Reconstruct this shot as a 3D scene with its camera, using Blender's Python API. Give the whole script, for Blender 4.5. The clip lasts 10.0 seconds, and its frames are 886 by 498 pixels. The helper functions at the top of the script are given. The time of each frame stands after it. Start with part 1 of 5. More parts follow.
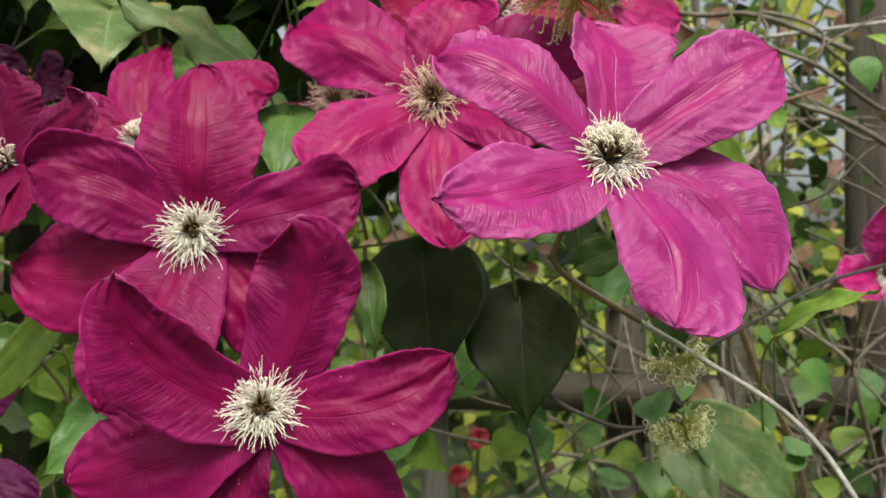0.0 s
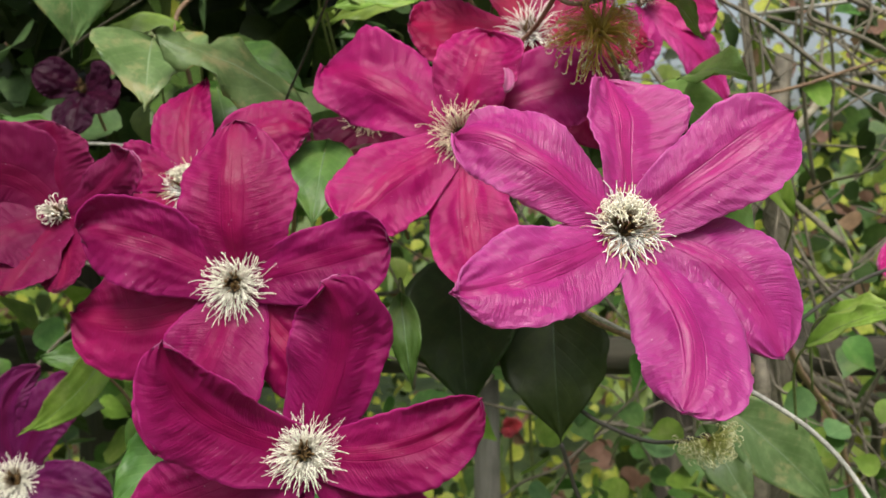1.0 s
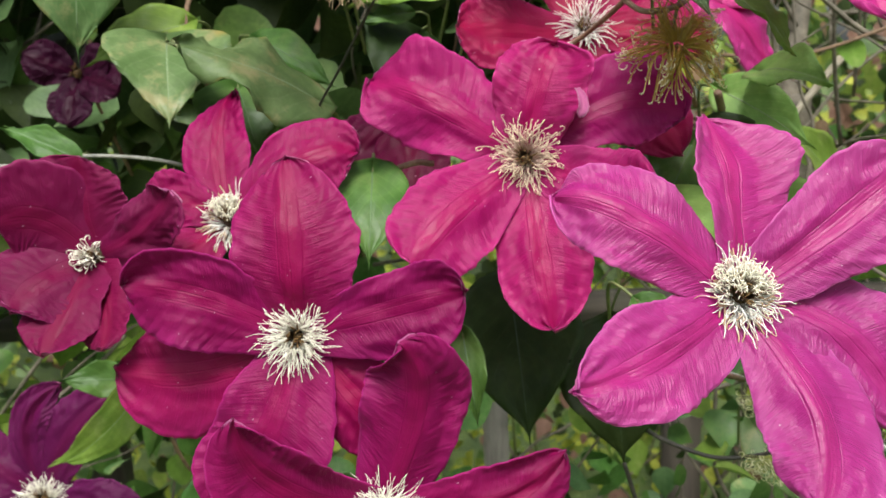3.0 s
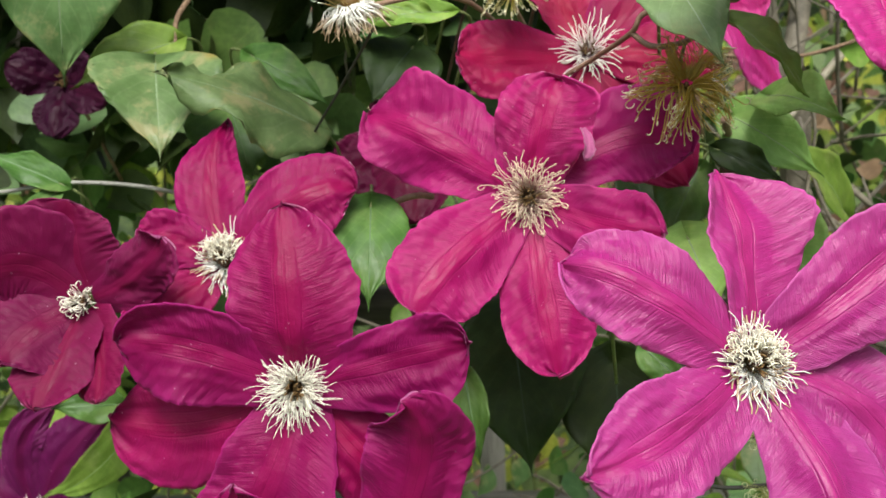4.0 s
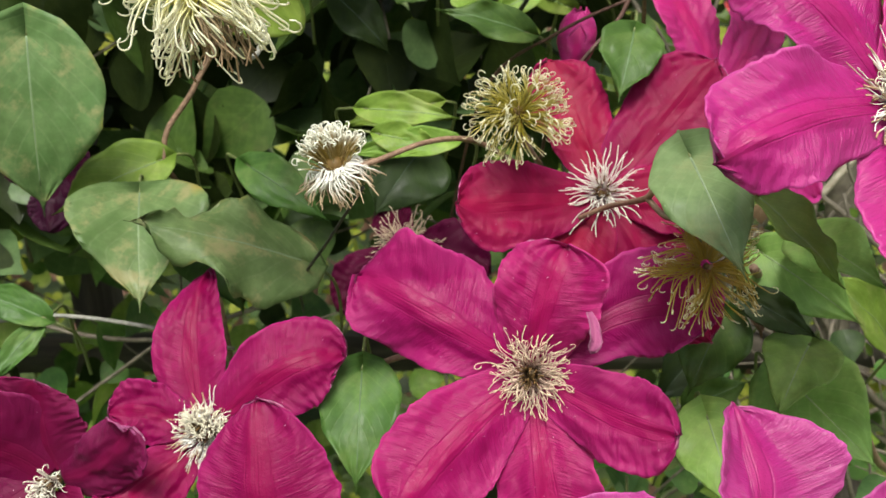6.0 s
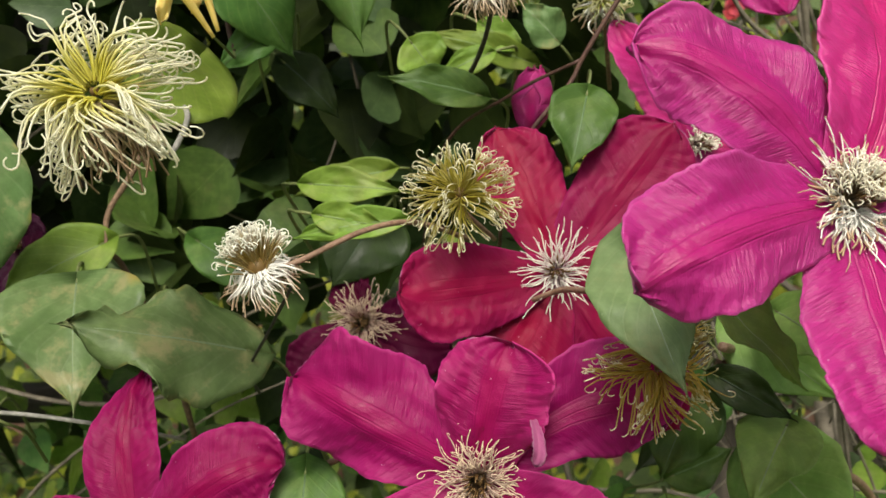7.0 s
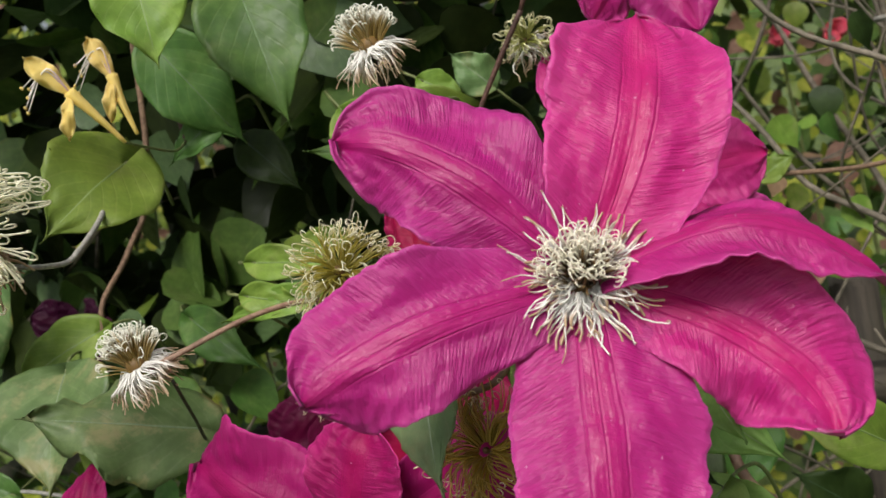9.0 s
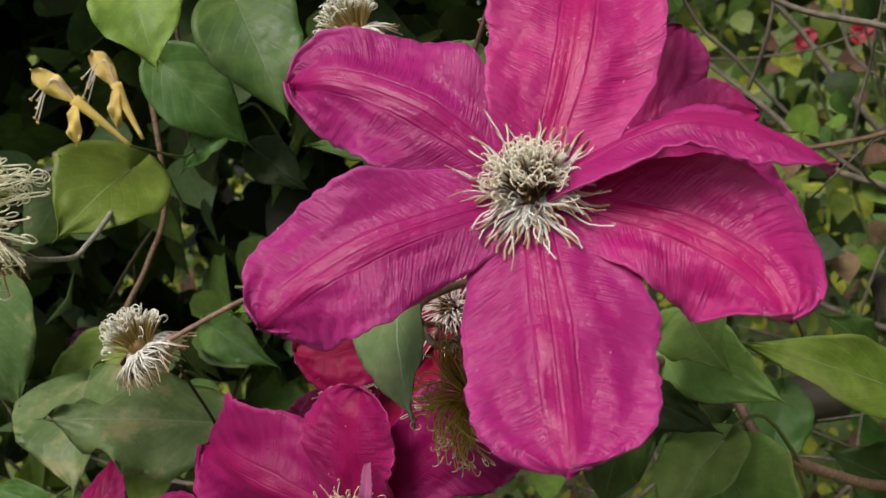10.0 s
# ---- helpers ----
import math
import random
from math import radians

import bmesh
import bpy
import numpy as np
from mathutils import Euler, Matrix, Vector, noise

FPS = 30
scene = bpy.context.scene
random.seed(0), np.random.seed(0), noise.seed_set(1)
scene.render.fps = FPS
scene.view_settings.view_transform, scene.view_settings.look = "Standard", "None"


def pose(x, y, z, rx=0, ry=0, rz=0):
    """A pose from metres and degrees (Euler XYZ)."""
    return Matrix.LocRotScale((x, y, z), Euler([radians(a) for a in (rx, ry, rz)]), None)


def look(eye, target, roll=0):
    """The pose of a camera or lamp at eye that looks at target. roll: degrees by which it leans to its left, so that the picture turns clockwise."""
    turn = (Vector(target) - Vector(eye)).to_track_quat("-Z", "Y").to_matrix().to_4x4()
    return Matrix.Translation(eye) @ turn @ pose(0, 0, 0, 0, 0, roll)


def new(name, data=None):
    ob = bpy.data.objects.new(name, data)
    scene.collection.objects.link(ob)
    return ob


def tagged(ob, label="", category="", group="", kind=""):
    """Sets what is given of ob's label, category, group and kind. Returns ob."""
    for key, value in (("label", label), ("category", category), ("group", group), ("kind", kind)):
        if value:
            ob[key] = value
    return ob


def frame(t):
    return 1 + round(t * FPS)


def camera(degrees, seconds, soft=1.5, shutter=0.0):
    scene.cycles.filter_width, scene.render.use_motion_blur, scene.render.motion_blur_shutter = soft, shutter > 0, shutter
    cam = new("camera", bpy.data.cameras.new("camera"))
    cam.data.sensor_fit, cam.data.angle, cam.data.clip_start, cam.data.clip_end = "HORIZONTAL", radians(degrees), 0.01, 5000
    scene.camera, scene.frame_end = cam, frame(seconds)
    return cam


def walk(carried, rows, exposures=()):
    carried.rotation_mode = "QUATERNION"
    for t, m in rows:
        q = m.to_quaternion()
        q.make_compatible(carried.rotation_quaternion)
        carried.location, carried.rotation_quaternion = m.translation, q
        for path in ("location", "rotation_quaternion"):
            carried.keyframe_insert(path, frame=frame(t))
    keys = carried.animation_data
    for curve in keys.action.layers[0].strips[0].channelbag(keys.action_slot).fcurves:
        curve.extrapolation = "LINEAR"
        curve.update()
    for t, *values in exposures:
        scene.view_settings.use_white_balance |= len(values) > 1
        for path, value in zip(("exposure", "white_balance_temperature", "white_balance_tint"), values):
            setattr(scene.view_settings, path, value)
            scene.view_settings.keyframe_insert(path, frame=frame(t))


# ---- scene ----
cam = camera(51.0, 10.0)
cam.data.dof.use_dof, cam.data.dof.focus_distance, cam.data.dof.aperture_fstop = True, 0.31, 25.0
PATH = [
    (0, (0.033, -0.011, 1.213), (-0.069, 1.986, 1.234), 0.4),
    (0.5, (0.06, -0.019, 1.237), (-0.152, 1.969, 1.184), -1.2),
    (1, (0.048, -0.025, 1.271), (-0.181, 1.956, 1.116), -1.1),
    (1.5, (0.012, -0.017, 1.28), (-0.125, 1.954, 0.973), -0.8),
    (2, (-0.007, -0.016, 1.286), (-0.099, 1.963, 1.009), -1.7),
    (2.5, (-0.005, -0.009, 1.302), (-0.128, 1.966, 1.015), -2.1),
    (3.8, (0.002, 0.028, 1.362), (-0.165, 1.963, 0.882), -2.8),
    (4, (-0.006, 0.026, 1.364), (-0.141, 1.97, 0.91), -2.7),
    (4.5, (-0.01, 0.029, 1.385), (-0.164, 1.947, 0.84), -3.0),
    (5, (-0.013, 0.041, 1.405), (-0.172, 1.926, 0.756), -3.1),
    (5.5, (-0.003, 0.054, 1.426), (-0.197, 1.946, 0.807), -2.6),
    (5.7, (0.008, 0.065, 1.435), (-0.227, 1.966, 0.859), -2.7),
    (6.8, (0.021, 0.121, 1.456), (-0.173, 2.05, 0.966), -4.3),
    (7, (0.047, 0.123, 1.469), (-0.239, 2.032, 0.943), -5.7),
    (7.5, (0.067, 0.14, 1.479), (-0.284, 2.043, 0.973), -6.5),
    (8, (0.097, 0.158, 1.479), (-0.379, 2.035, 0.979), -7.8),
    (8.5, (0.136, 0.182, 1.468), (-0.48, 2.024, 0.99), -10.8),
    (9, (0.189, 0.17, 1.469), (-0.597, 1.959, 1.042), -15.0),
    (9.5, (0.217, 0.161, 1.454), (-0.638, 1.93, 1.08), -17.5),
    (10, (0.21, 0.165, 1.428), (-0.666, 1.942, 1.153), -18.9),
]
walk(cam, [(t, look(eye, target, roll)) for t, eye, target, roll in PATH], [(0, 0.70, 6650, 6), (1.0, 0.70, 6550, 5), (1.8, 0.84, 6300, 5), (5.5, 0.78, 6350, 2), (6.8, 0.50, 6950, 3), (8.5, 0.30, 6450, 8), (9.5, 0.14, 6500, 9), (10, 0.0, 6700, 9)])

# ---- light ----
world = bpy.data.worlds.new("sky")
scene.world = world
world.use_nodes = True
wn = world.node_tree
sky = wn.nodes.new("ShaderNodeTexSky")
sky.sky_type, sky.sun_disc = "NISHITA", False
SUN_ELEVATION, SUN_TURN = 58.0, 176.0
sky.sun_elevation, sky.sun_rotation = radians(SUN_ELEVATION), radians(SUN_TURN)
sky.air_density, sky.dust_density, sky.ozone_density = 1.0, 5.0, 1.0
wn.nodes["Background"].inputs["Strength"].default_value = 0.10
haze = wn.nodes.new("ShaderNodeHueSaturation")
haze.inputs["Saturation"].default_value = 0.45
wn.links.new(sky.outputs["Color"], haze.inputs["Color"])
wn.links.new(haze.outputs["Color"], wn.nodes["Background"].inputs["Color"])
sun = new("sun", bpy.data.lights.new("sun", "SUN"))
sun.data.energy, sun.data.angle, sun.data.color = 2.75, radians(22), (1.0, 0.96, 0.9)
sun_way = Vector((math.sin(radians(SUN_TURN)) * math.cos(radians(SUN_ELEVATION)), math.cos(radians(SUN_TURN)) * math.cos(radians(SUN_ELEVATION)), math.sin(radians(SUN_ELEVATION))))
sun.matrix_world = look(sun_way * 10, (0, 0, 0))


# ---- materials ----
def nodes_of(name):
    m = bpy.data.materials.new(name)
    m.use_nodes = True
    t = m.node_tree
    return m, t, t.nodes["Principled BSDF"], t.nodes["Material Output"]


def add(t, kind, **given):
    n = t.nodes.new(kind)
    for key, value in given.items():
        n.inputs[key.replace("_", " ")].default_value = value
    return n


def mixer(t, fac, a, b, how="MIX"):
    """A colour mix; a, b and fac are sockets or values."""
    n = t.nodes.new("ShaderNodeMix")
    n.data_type, n.blend_type = "RGBA", how
    for socket, value in ((n.inputs[0], fac), (n.inputs[6], a), (n.inputs[7], b)):
        if isinstance(value, (int, float)):
            socket.default_value = value
        elif isinstance(value, tuple):
            socket.default_value = (*value, 1)
        else:
            t.links.new(value, socket)
    return n.outputs[2]


def calc(t, how, a, b=0.0, c=0.0, clamp=False):
    n = t.nodes.new("ShaderNodeMath")
    n.operation, n.use_clamp = how, clamp
    for socket, value in zip(n.inputs, (a, b, c)):
        if isinstance(value, (int, float)):
            socket.default_value = value
        else:
            t.links.new(value, socket)
    return n.outputs[0]


def ramp(t, value, lo, hi, a=0.0, b=1.0):
    n = t.nodes.new("ShaderNodeMapRange")
    n.interpolation_type = "SMOOTHSTEP"
    t.links.new(value, n.inputs["Value"])
    for key, v in (("From Min", lo), ("From Max", hi), ("To Min", a), ("To Max", b)):
        n.inputs[key].default_value = v
    return n.outputs["Result"]


def noise_of(t, vector, scale, detail=3.0, rough=0.55):
    n = add(t, "ShaderNodeTexNoise", Scale=scale, Detail=detail, Roughness=rough)
    if vector is not None:
        t.links.new(vector, n.inputs["Vector"])
    return n.outputs["Fac"]


def stretched(t, vector, x, y, z=1.0):
    n = t.nodes.new("ShaderNodeMapping")
    n.inputs["Scale"].default_value = (x, y, z)
    t.links.new(vector, n.inputs["Vector"])
    return n.outputs["Vector"]


def bumped(t, shader, height, strength, distance):
    n = add(t, "ShaderNodeBump", Strength=strength, Distance=distance)
    t.links.new(height, n.inputs["Height"])
    t.links.new(n.outputs["Normal"], shader.inputs["Normal"])


def thin(t, shader, out, colour, share):
    """Lets light pass through a thin blade."""
    glow = t.nodes.new("ShaderNodeBsdfTranslucent")
    t.links.new(colour, glow.inputs["Color"])
    mix = t.nodes.new("ShaderNodeMixShader")
    mix.inputs[0].default_value = share
    t.links.new(shader.outputs[0], mix.inputs[1])
    t.links.new(glow.outputs[0], mix.inputs[2])
    t.links.new(mix.outputs[0], out.inputs["Surface"])


def across(t):
    """Across (0 at the midrib, 1 at the margin) and along (0 at the base) of a blade, from its UV map."""
    uv = t.nodes.new("ShaderNodeUVMap")
    cut = t.nodes.new("ShaderNodeSeparateXYZ")
    t.links.new(uv.outputs[0], cut.inputs[0])
    side = calc(t, "ABSOLUTE", calc(t, "MULTIPLY_ADD", cut.outputs[0], 2.0, -1.0))
    return uv.outputs[0], side, cut.outputs[1]


def petal_material(name, body, band, rim, gloss=0.42, shine=0.25, pucker=1.0):
    """A satin sepal: a redder band of three grooves along the middle, fine veins that leave it slantwise, a paler
    margin and pale specks.
    """
    m, t, shader, out = nodes_of(name)
    uv, side, along = across(t)
    place = t.nodes.new("ShaderNodeTexCoord").outputs["Object"]
    lot = t.nodes.new("ShaderNodeObjectInfo").outputs["Random"]
    blotch = noise_of(t, place, 40.0, 3.0)
    colour = mixer(t, ramp(t, blotch, 0.35, 0.7, 0.0, 0.6), body, tuple(0.8 * v for v in body))
    stray = calc(t, "MULTIPLY_ADD", noise_of(t, place, 120.0, 2.0), 0.1, side)
    colour = mixer(t, ramp(t, stray, 0.1, 0.4, 0.4, 0.0), colour, band)
    colour = mixer(t, ramp(t, calc(t, "MULTIPLY_ADD", blotch, 0.4, side), 0.65, 1.35, 0.0, 0.3), colour, rim)

    def lanes(wide, long, turns, detail):
        """Noise drawn out along the veins, which run from the middle towards the end and the margin."""
        slant = t.nodes.new("ShaderNodeCombineXYZ")
        t.links.new(calc(t, "MULTIPLY", side, wide), slant.inputs[0])
        t.links.new(calc(t, "MULTIPLY", calc(t, "MULTIPLY_ADD", calc(t, "POWER", side, 1.3), turns, along), long), slant.inputs[1])
        t.links.new(calc(t, "MULTIPLY", lot, 40.0), slant.inputs[2])
        return noise_of(t, slant.outputs[0], 1.0, detail, 0.6)

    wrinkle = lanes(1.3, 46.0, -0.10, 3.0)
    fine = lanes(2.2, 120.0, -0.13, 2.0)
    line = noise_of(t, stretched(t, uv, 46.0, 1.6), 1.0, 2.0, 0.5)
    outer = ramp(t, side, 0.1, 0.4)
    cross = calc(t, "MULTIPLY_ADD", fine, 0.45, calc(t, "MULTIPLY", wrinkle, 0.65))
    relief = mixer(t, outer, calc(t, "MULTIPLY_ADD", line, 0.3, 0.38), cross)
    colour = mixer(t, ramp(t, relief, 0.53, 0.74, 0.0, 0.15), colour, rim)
    colour = mixer(t, ramp(t, relief, 0.53, 0.34, 0.0, 0.1), colour, tuple(0.55 * v for v in body))
    groove = calc(t, "ABSOLUTE", calc(t, "SUBTRACT", calc(t, "ABSOLUTE", calc(t, "SUBTRACT", side, 0.1)), 0.1))
    groove = calc(t, "MULTIPLY", ramp(t, groove, 0.0, 0.022, 1.0, 0.0), ramp(t, along, 0.55, 0.95, 1.0, 0.0))
    colour = mixer(t, calc(t, "MULTIPLY", groove, 0.10), colour, tuple(0.6 * v for v in band))
    margin = calc(t, "MULTIPLY", ramp(t, side, 0.95, 1.0), 0.7)
    colour = mixer(t, margin, colour, rim)
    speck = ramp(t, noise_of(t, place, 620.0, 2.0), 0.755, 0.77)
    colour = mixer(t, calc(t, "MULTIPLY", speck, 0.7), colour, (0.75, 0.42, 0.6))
    hue = t.nodes.new("ShaderNodeHueSaturation")
    t.links.new(colour, hue.inputs["Color"])
    t.links.new(calc(t, "MULTIPLY_ADD", lot, 0.014, 0.490), hue.inputs["Hue"])
    t.links.new(calc(t, "MULTIPLY_ADD", lot, 0.22, 0.92), hue.inputs["Value"])
    colour = hue.outputs[0]
    t.links.new(colour, shader.inputs["Base Color"])
    shader.inputs["Specular IOR Level"].default_value = shine
    shader.inputs["Sheen Weight"].default_value = 0.06
    shader.inputs["Sheen Roughness"].default_value = 0.35
    shader.inputs["Sheen Tint"].default_value = (1.0, 0.6, 0.85, 1)
    swell = noise_of(t, place, 170.0, 5.0, 0.65)
    height = calc(t, "ADD", calc(t, "MULTIPLY", relief, 0.40), calc(t, "MULTIPLY_ADD", swell, 0.34, calc(t, "MULTIPLY", groove, -0.07)))
    bumped(t, shader, height, 0.85, 0.0019 * pucker)
    t.links.new(ramp(t, swell, 0.35, 0.65, gloss - 0.14, gloss + 0.04), shader.inputs["Roughness"])
    thin(t, shader, out, colour, 0.4)
    return m


def leaf_material(name, dark, pale, vein, gloss=0.4, stain=0.0, shine=0.3):
    m, t, shader, out = nodes_of(name)
    uv, side, along = across(t)
    place = t.nodes.new("ShaderNodeTexCoord").outputs["Object"]
    lot = t.nodes.new("ShaderNodeObjectInfo").outputs["Random"]
    colour = mixer(t, ramp(t, noise_of(t, place, 42.0, 4.0), 0.3, 0.7), dark, pale)
    veins = t.nodes.new("ShaderNodeTexWave")
    veins.inputs["Scale"].default_value, veins.inputs["Distortion"].default_value, veins.inputs["Detail"].default_value = 1.0, 1.2, 1.0
    lane = t.nodes.new("ShaderNodeCombineXYZ")
    t.links.new(calc(t, "MULTIPLY_ADD", side, -1.1, calc(t, "MULTIPLY", along, 2.3)), lane.inputs[0])
    t.links.new(lot, lane.inputs[1])
    t.links.new(lane.outputs[0], veins.inputs["Vector"])
    lines = calc(t, "MAXIMUM", ramp(t, side, 0.0, 0.035, 1.0, 0.0), ramp(t, veins.outputs["Fac"], 0.9, 1.0, 0.0, 0.35))
    lines = calc(t, "MULTIPLY", lines, ramp(t, along, 0.6, 1.0, 1.0, 0.3))
    colour = mixer(t, calc(t, "MULTIPLY", lines, 0.5), colour, vein)
    cloud = noise_of(t, place, 150.0, 4.0, 0.6)
    colour = mixer(t, ramp(t, cloud, 0.35, 0.7, 0.4, 0.0), colour, tuple(0.55 * v for v in dark))
    if stain:
        spots = ramp(t, noise_of(t, place, 52.0, 6.0, 0.66), 0.5, 0.68)
        colour = mixer(t, calc(t, "MULTIPLY", spots, stain), colour, (0.36, 0.33, 0.16))
        edge = ramp(t, calc(t, "MULTIPLY_ADD", noise_of(t, place, 45.0, 3.0), 0.9, side), 1.42, 1.62)
        colour = mixer(t, calc(t, "MULTIPLY", edge, stain), colour, (0.36, 0.30, 0.07))
    hue = t.nodes.new("ShaderNodeHueSaturation")
    t.links.new(colour, hue.inputs["Color"])
    t.links.new(calc(t, "MULTIPLY_ADD", lot, 0.03, 0.485), hue.inputs["Hue"])
    t.links.new(calc(t, "MULTIPLY_ADD", lot, 0.4, 0.8), hue.inputs["Value"])
    colour = hue.outputs[0]
    t.links.new(colour, shader.inputs["Base Color"])
    t.links.new(ramp(t, noise_of(t, place, 160.0), 0.3, 0.7, gloss - 0.08, gloss + 0.12), shader.inputs["Roughness"])
    shader.inputs["Specular IOR Level"].default_value = shine
    height = calc(t, "SUBTRACT", calc(t, "MULTIPLY", noise_of(t, stretched(t, uv, 6.0, 7.0), 1.0, 3.0), 0.8), calc(t, "MULTIPLY", lines, 0.4))
    bumped(t, shader, height, 0.4, 0.001)
    thin(t, shader, out, colour, 0.25)
    return m


def thread_material(name, low, high, start=0.2, end=0.8, gloss=0.5, thrown=0.12):
    """Filaments whose colour changes from the foot to the end."""
    m, t, shader, out = nodes_of(name)
    _, _, along = across(t)
    lot = calc(t, "FRACT", calc(t, "ADD", t.nodes.new("ShaderNodeNewGeometry").outputs["Random Per Island"], t.nodes.new("ShaderNodeObjectInfo").outputs["Random"]))
    colour = mixer(t, ramp(t, along, start, end), low, high)
    colour = mixer(t, calc(t, "MULTIPLY", lot, 0.2), colour, tuple(0.5 * v for v in high))
    t.links.new(colour, shader.inputs["Base Color"])
    shader.inputs["Roughness"].default_value = gloss
    thin(t, shader, out, colour, thrown)
    return m


def bark_material(name, dark, pale, scale=160.0, gloss=0.75):
    m, t, shader, out = nodes_of(name)
    place = t.nodes.new("ShaderNodeTexCoord").outputs["Object"]
    grain = noise_of(t, place, scale, 5.0, 0.65)
    colour = mixer(t, ramp(t, grain, 0.3, 0.7), dark, pale)
    colour = mixer(t, ramp(t, noise_of(t, place, scale * 0.13), 0.4, 0.65, 0.0, 0.5), colour, tuple(0.6 * v for v in dark))
    t.links.new(colour, shader.inputs["Base Color"])
    shader.inputs["Roughness"].default_value = gloss
    bumped(t, shader, grain, 0.5, 0.001)
    return m


def wood_material(name, dark, pale):
    m, t, shader, out = nodes_of(name)
    place = t.nodes.new("ShaderNodeTexCoord").outputs["Object"]
    uv = t.nodes.new("ShaderNodeUVMap").outputs[0]
    grain = noise_of(t, stretched(t, uv, 90.0, 6.0), 1.0, 5.0, 0.7)
    colour = mixer(t, ramp(t, grain, 0.3, 0.7), dark, pale)
    colour = mixer(t, ramp(t, noise_of(t, place, 14.0, 4.0), 0.45, 0.7, 0.0, 0.6), colour, (0.05, 0.055, 0.03))
    t.links.new(colour, shader.inputs["Base Color"])
    shader.inputs["Roughness"].default_value = 0.85
    bumped(t, shader, grain, 0.6, 0.002)
    return m


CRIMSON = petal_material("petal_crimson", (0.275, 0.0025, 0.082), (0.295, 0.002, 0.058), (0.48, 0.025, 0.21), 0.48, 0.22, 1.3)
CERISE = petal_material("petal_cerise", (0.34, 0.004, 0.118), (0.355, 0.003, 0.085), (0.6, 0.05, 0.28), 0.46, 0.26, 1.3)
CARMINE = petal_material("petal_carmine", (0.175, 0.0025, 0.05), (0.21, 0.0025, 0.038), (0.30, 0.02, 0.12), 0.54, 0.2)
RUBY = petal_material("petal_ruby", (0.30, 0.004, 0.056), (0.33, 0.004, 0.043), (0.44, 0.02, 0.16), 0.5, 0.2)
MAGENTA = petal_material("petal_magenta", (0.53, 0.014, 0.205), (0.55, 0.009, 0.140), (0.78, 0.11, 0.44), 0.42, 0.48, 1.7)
# Crimson darkened so that the petals carry the shade in their colour.
SHADE_CRIMSON = petal_material("petal_shade_crimson", (0.10, 0.002, 0.03), (0.12, 0.002, 0.024), (0.16, 0.01, 0.06), 0.5, 0.15)
# Nearly black wine: the thicket's deep shade is put into the colour.
DEEP_SHADE_WINE = petal_material("petal_deep_shade_wine", (0.035, 0.002, 0.018), (0.045, 0.002, 0.014), (0.06, 0.006, 0.03), 0.5, 0.15)
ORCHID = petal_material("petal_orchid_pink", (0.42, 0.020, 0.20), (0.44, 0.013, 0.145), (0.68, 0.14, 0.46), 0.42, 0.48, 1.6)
# Wine purple of the flower itself, darkened further to stand for shade.
SHADE_WINE = petal_material("petal_shade_wine", (0.115, 0.004, 0.066), (0.135, 0.003, 0.05), (0.2, 0.02, 0.13), 0.5, 0.22)
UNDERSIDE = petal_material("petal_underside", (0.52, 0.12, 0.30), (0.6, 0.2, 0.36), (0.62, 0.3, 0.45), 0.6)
LEAVES = {
    "mid": leaf_material("leaf_mid_green", (0.058, 0.134, 0.024), (0.110, 0.206, 0.043), (0.180, 0.278, 0.076), 0.46, 0.12),
    "pale": leaf_material("leaf_pale_green", (0.109, 0.191, 0.061), (0.190, 0.278, 0.109), (0.283, 0.350, 0.173), 0.45, 0.75),
    "light": leaf_material("leaf_yellow_green", (0.148, 0.240, 0.031), (0.233, 0.330, 0.055), (0.318, 0.390, 0.101), 0.48, 0.25),
    "blue": leaf_material("leaf_grey_green", (0.078, 0.160, 0.054), (0.134, 0.227, 0.085), (0.205, 0.309, 0.145), 0.46),
    "mildew": leaf_material("leaf_mildewed_green", (0.162, 0.252, 0.100), (0.252, 0.345, 0.162), (0.332, 0.422, 0.216), 0.45, 0.35),
    "fresh": leaf_material("leaf_fresh_green", (0.201, 0.330, 0.070), (0.286, 0.420, 0.109), (0.382, 0.460, 0.172), 0.48, 0.1),
    # Dark copy of the leaf green: shade among leaves is put into its colour.
    "dark": leaf_material("leaf_painted_shade_green", (0.020, 0.037, 0.008), (0.036, 0.058, 0.012), (0.045, 0.070, 0.019), 0.45, 0.0, 0.22),
    # Yellow-green brightened far beyond leaf colour: sunlight is put into it.
    "sunny": leaf_material("leaf_painted_sun_green", (0.297, 0.400, 0.039), (0.530, 0.550, 0.094), (0.424, 0.450, 0.094), 0.5),
}
STYLE_PALE = thread_material("style_pale", (0.72, 0.66, 0.10), (1.0, 0.97, 0.80), 0.08, 0.42, thrown=0.4)
MOP = thread_material("style_cream_brown", (0.17, 0.095, 0.03), (1.0, 0.96, 0.82), 0.3, 0.48, thrown=0.35)
TOP = thread_material("style_white_brown", (0.34, 0.22, 0.04), (0.97, 0.95, 0.84), 0.34, 0.52)
TANNED = thread_material("stamen_white_tan", (0.93, 0.91, 0.87), (0.50, 0.34, 0.21), 0.55, 0.9)
CREAM = thread_material("stamen_cream", (0.74, 0.68, 0.60), (0.92, 0.87, 0.76), 0.0, 0.6)
WHITE_THREAD = thread_material("stamen_white", (0.62, 0.42, 0.5), (0.85, 0.80, 0.74), 0.1, 0.6)
DRY = thread_material("stamen_dry", (0.50, 0.40, 0.27), (0.34, 0.22, 0.13), 0.3, 1.0)
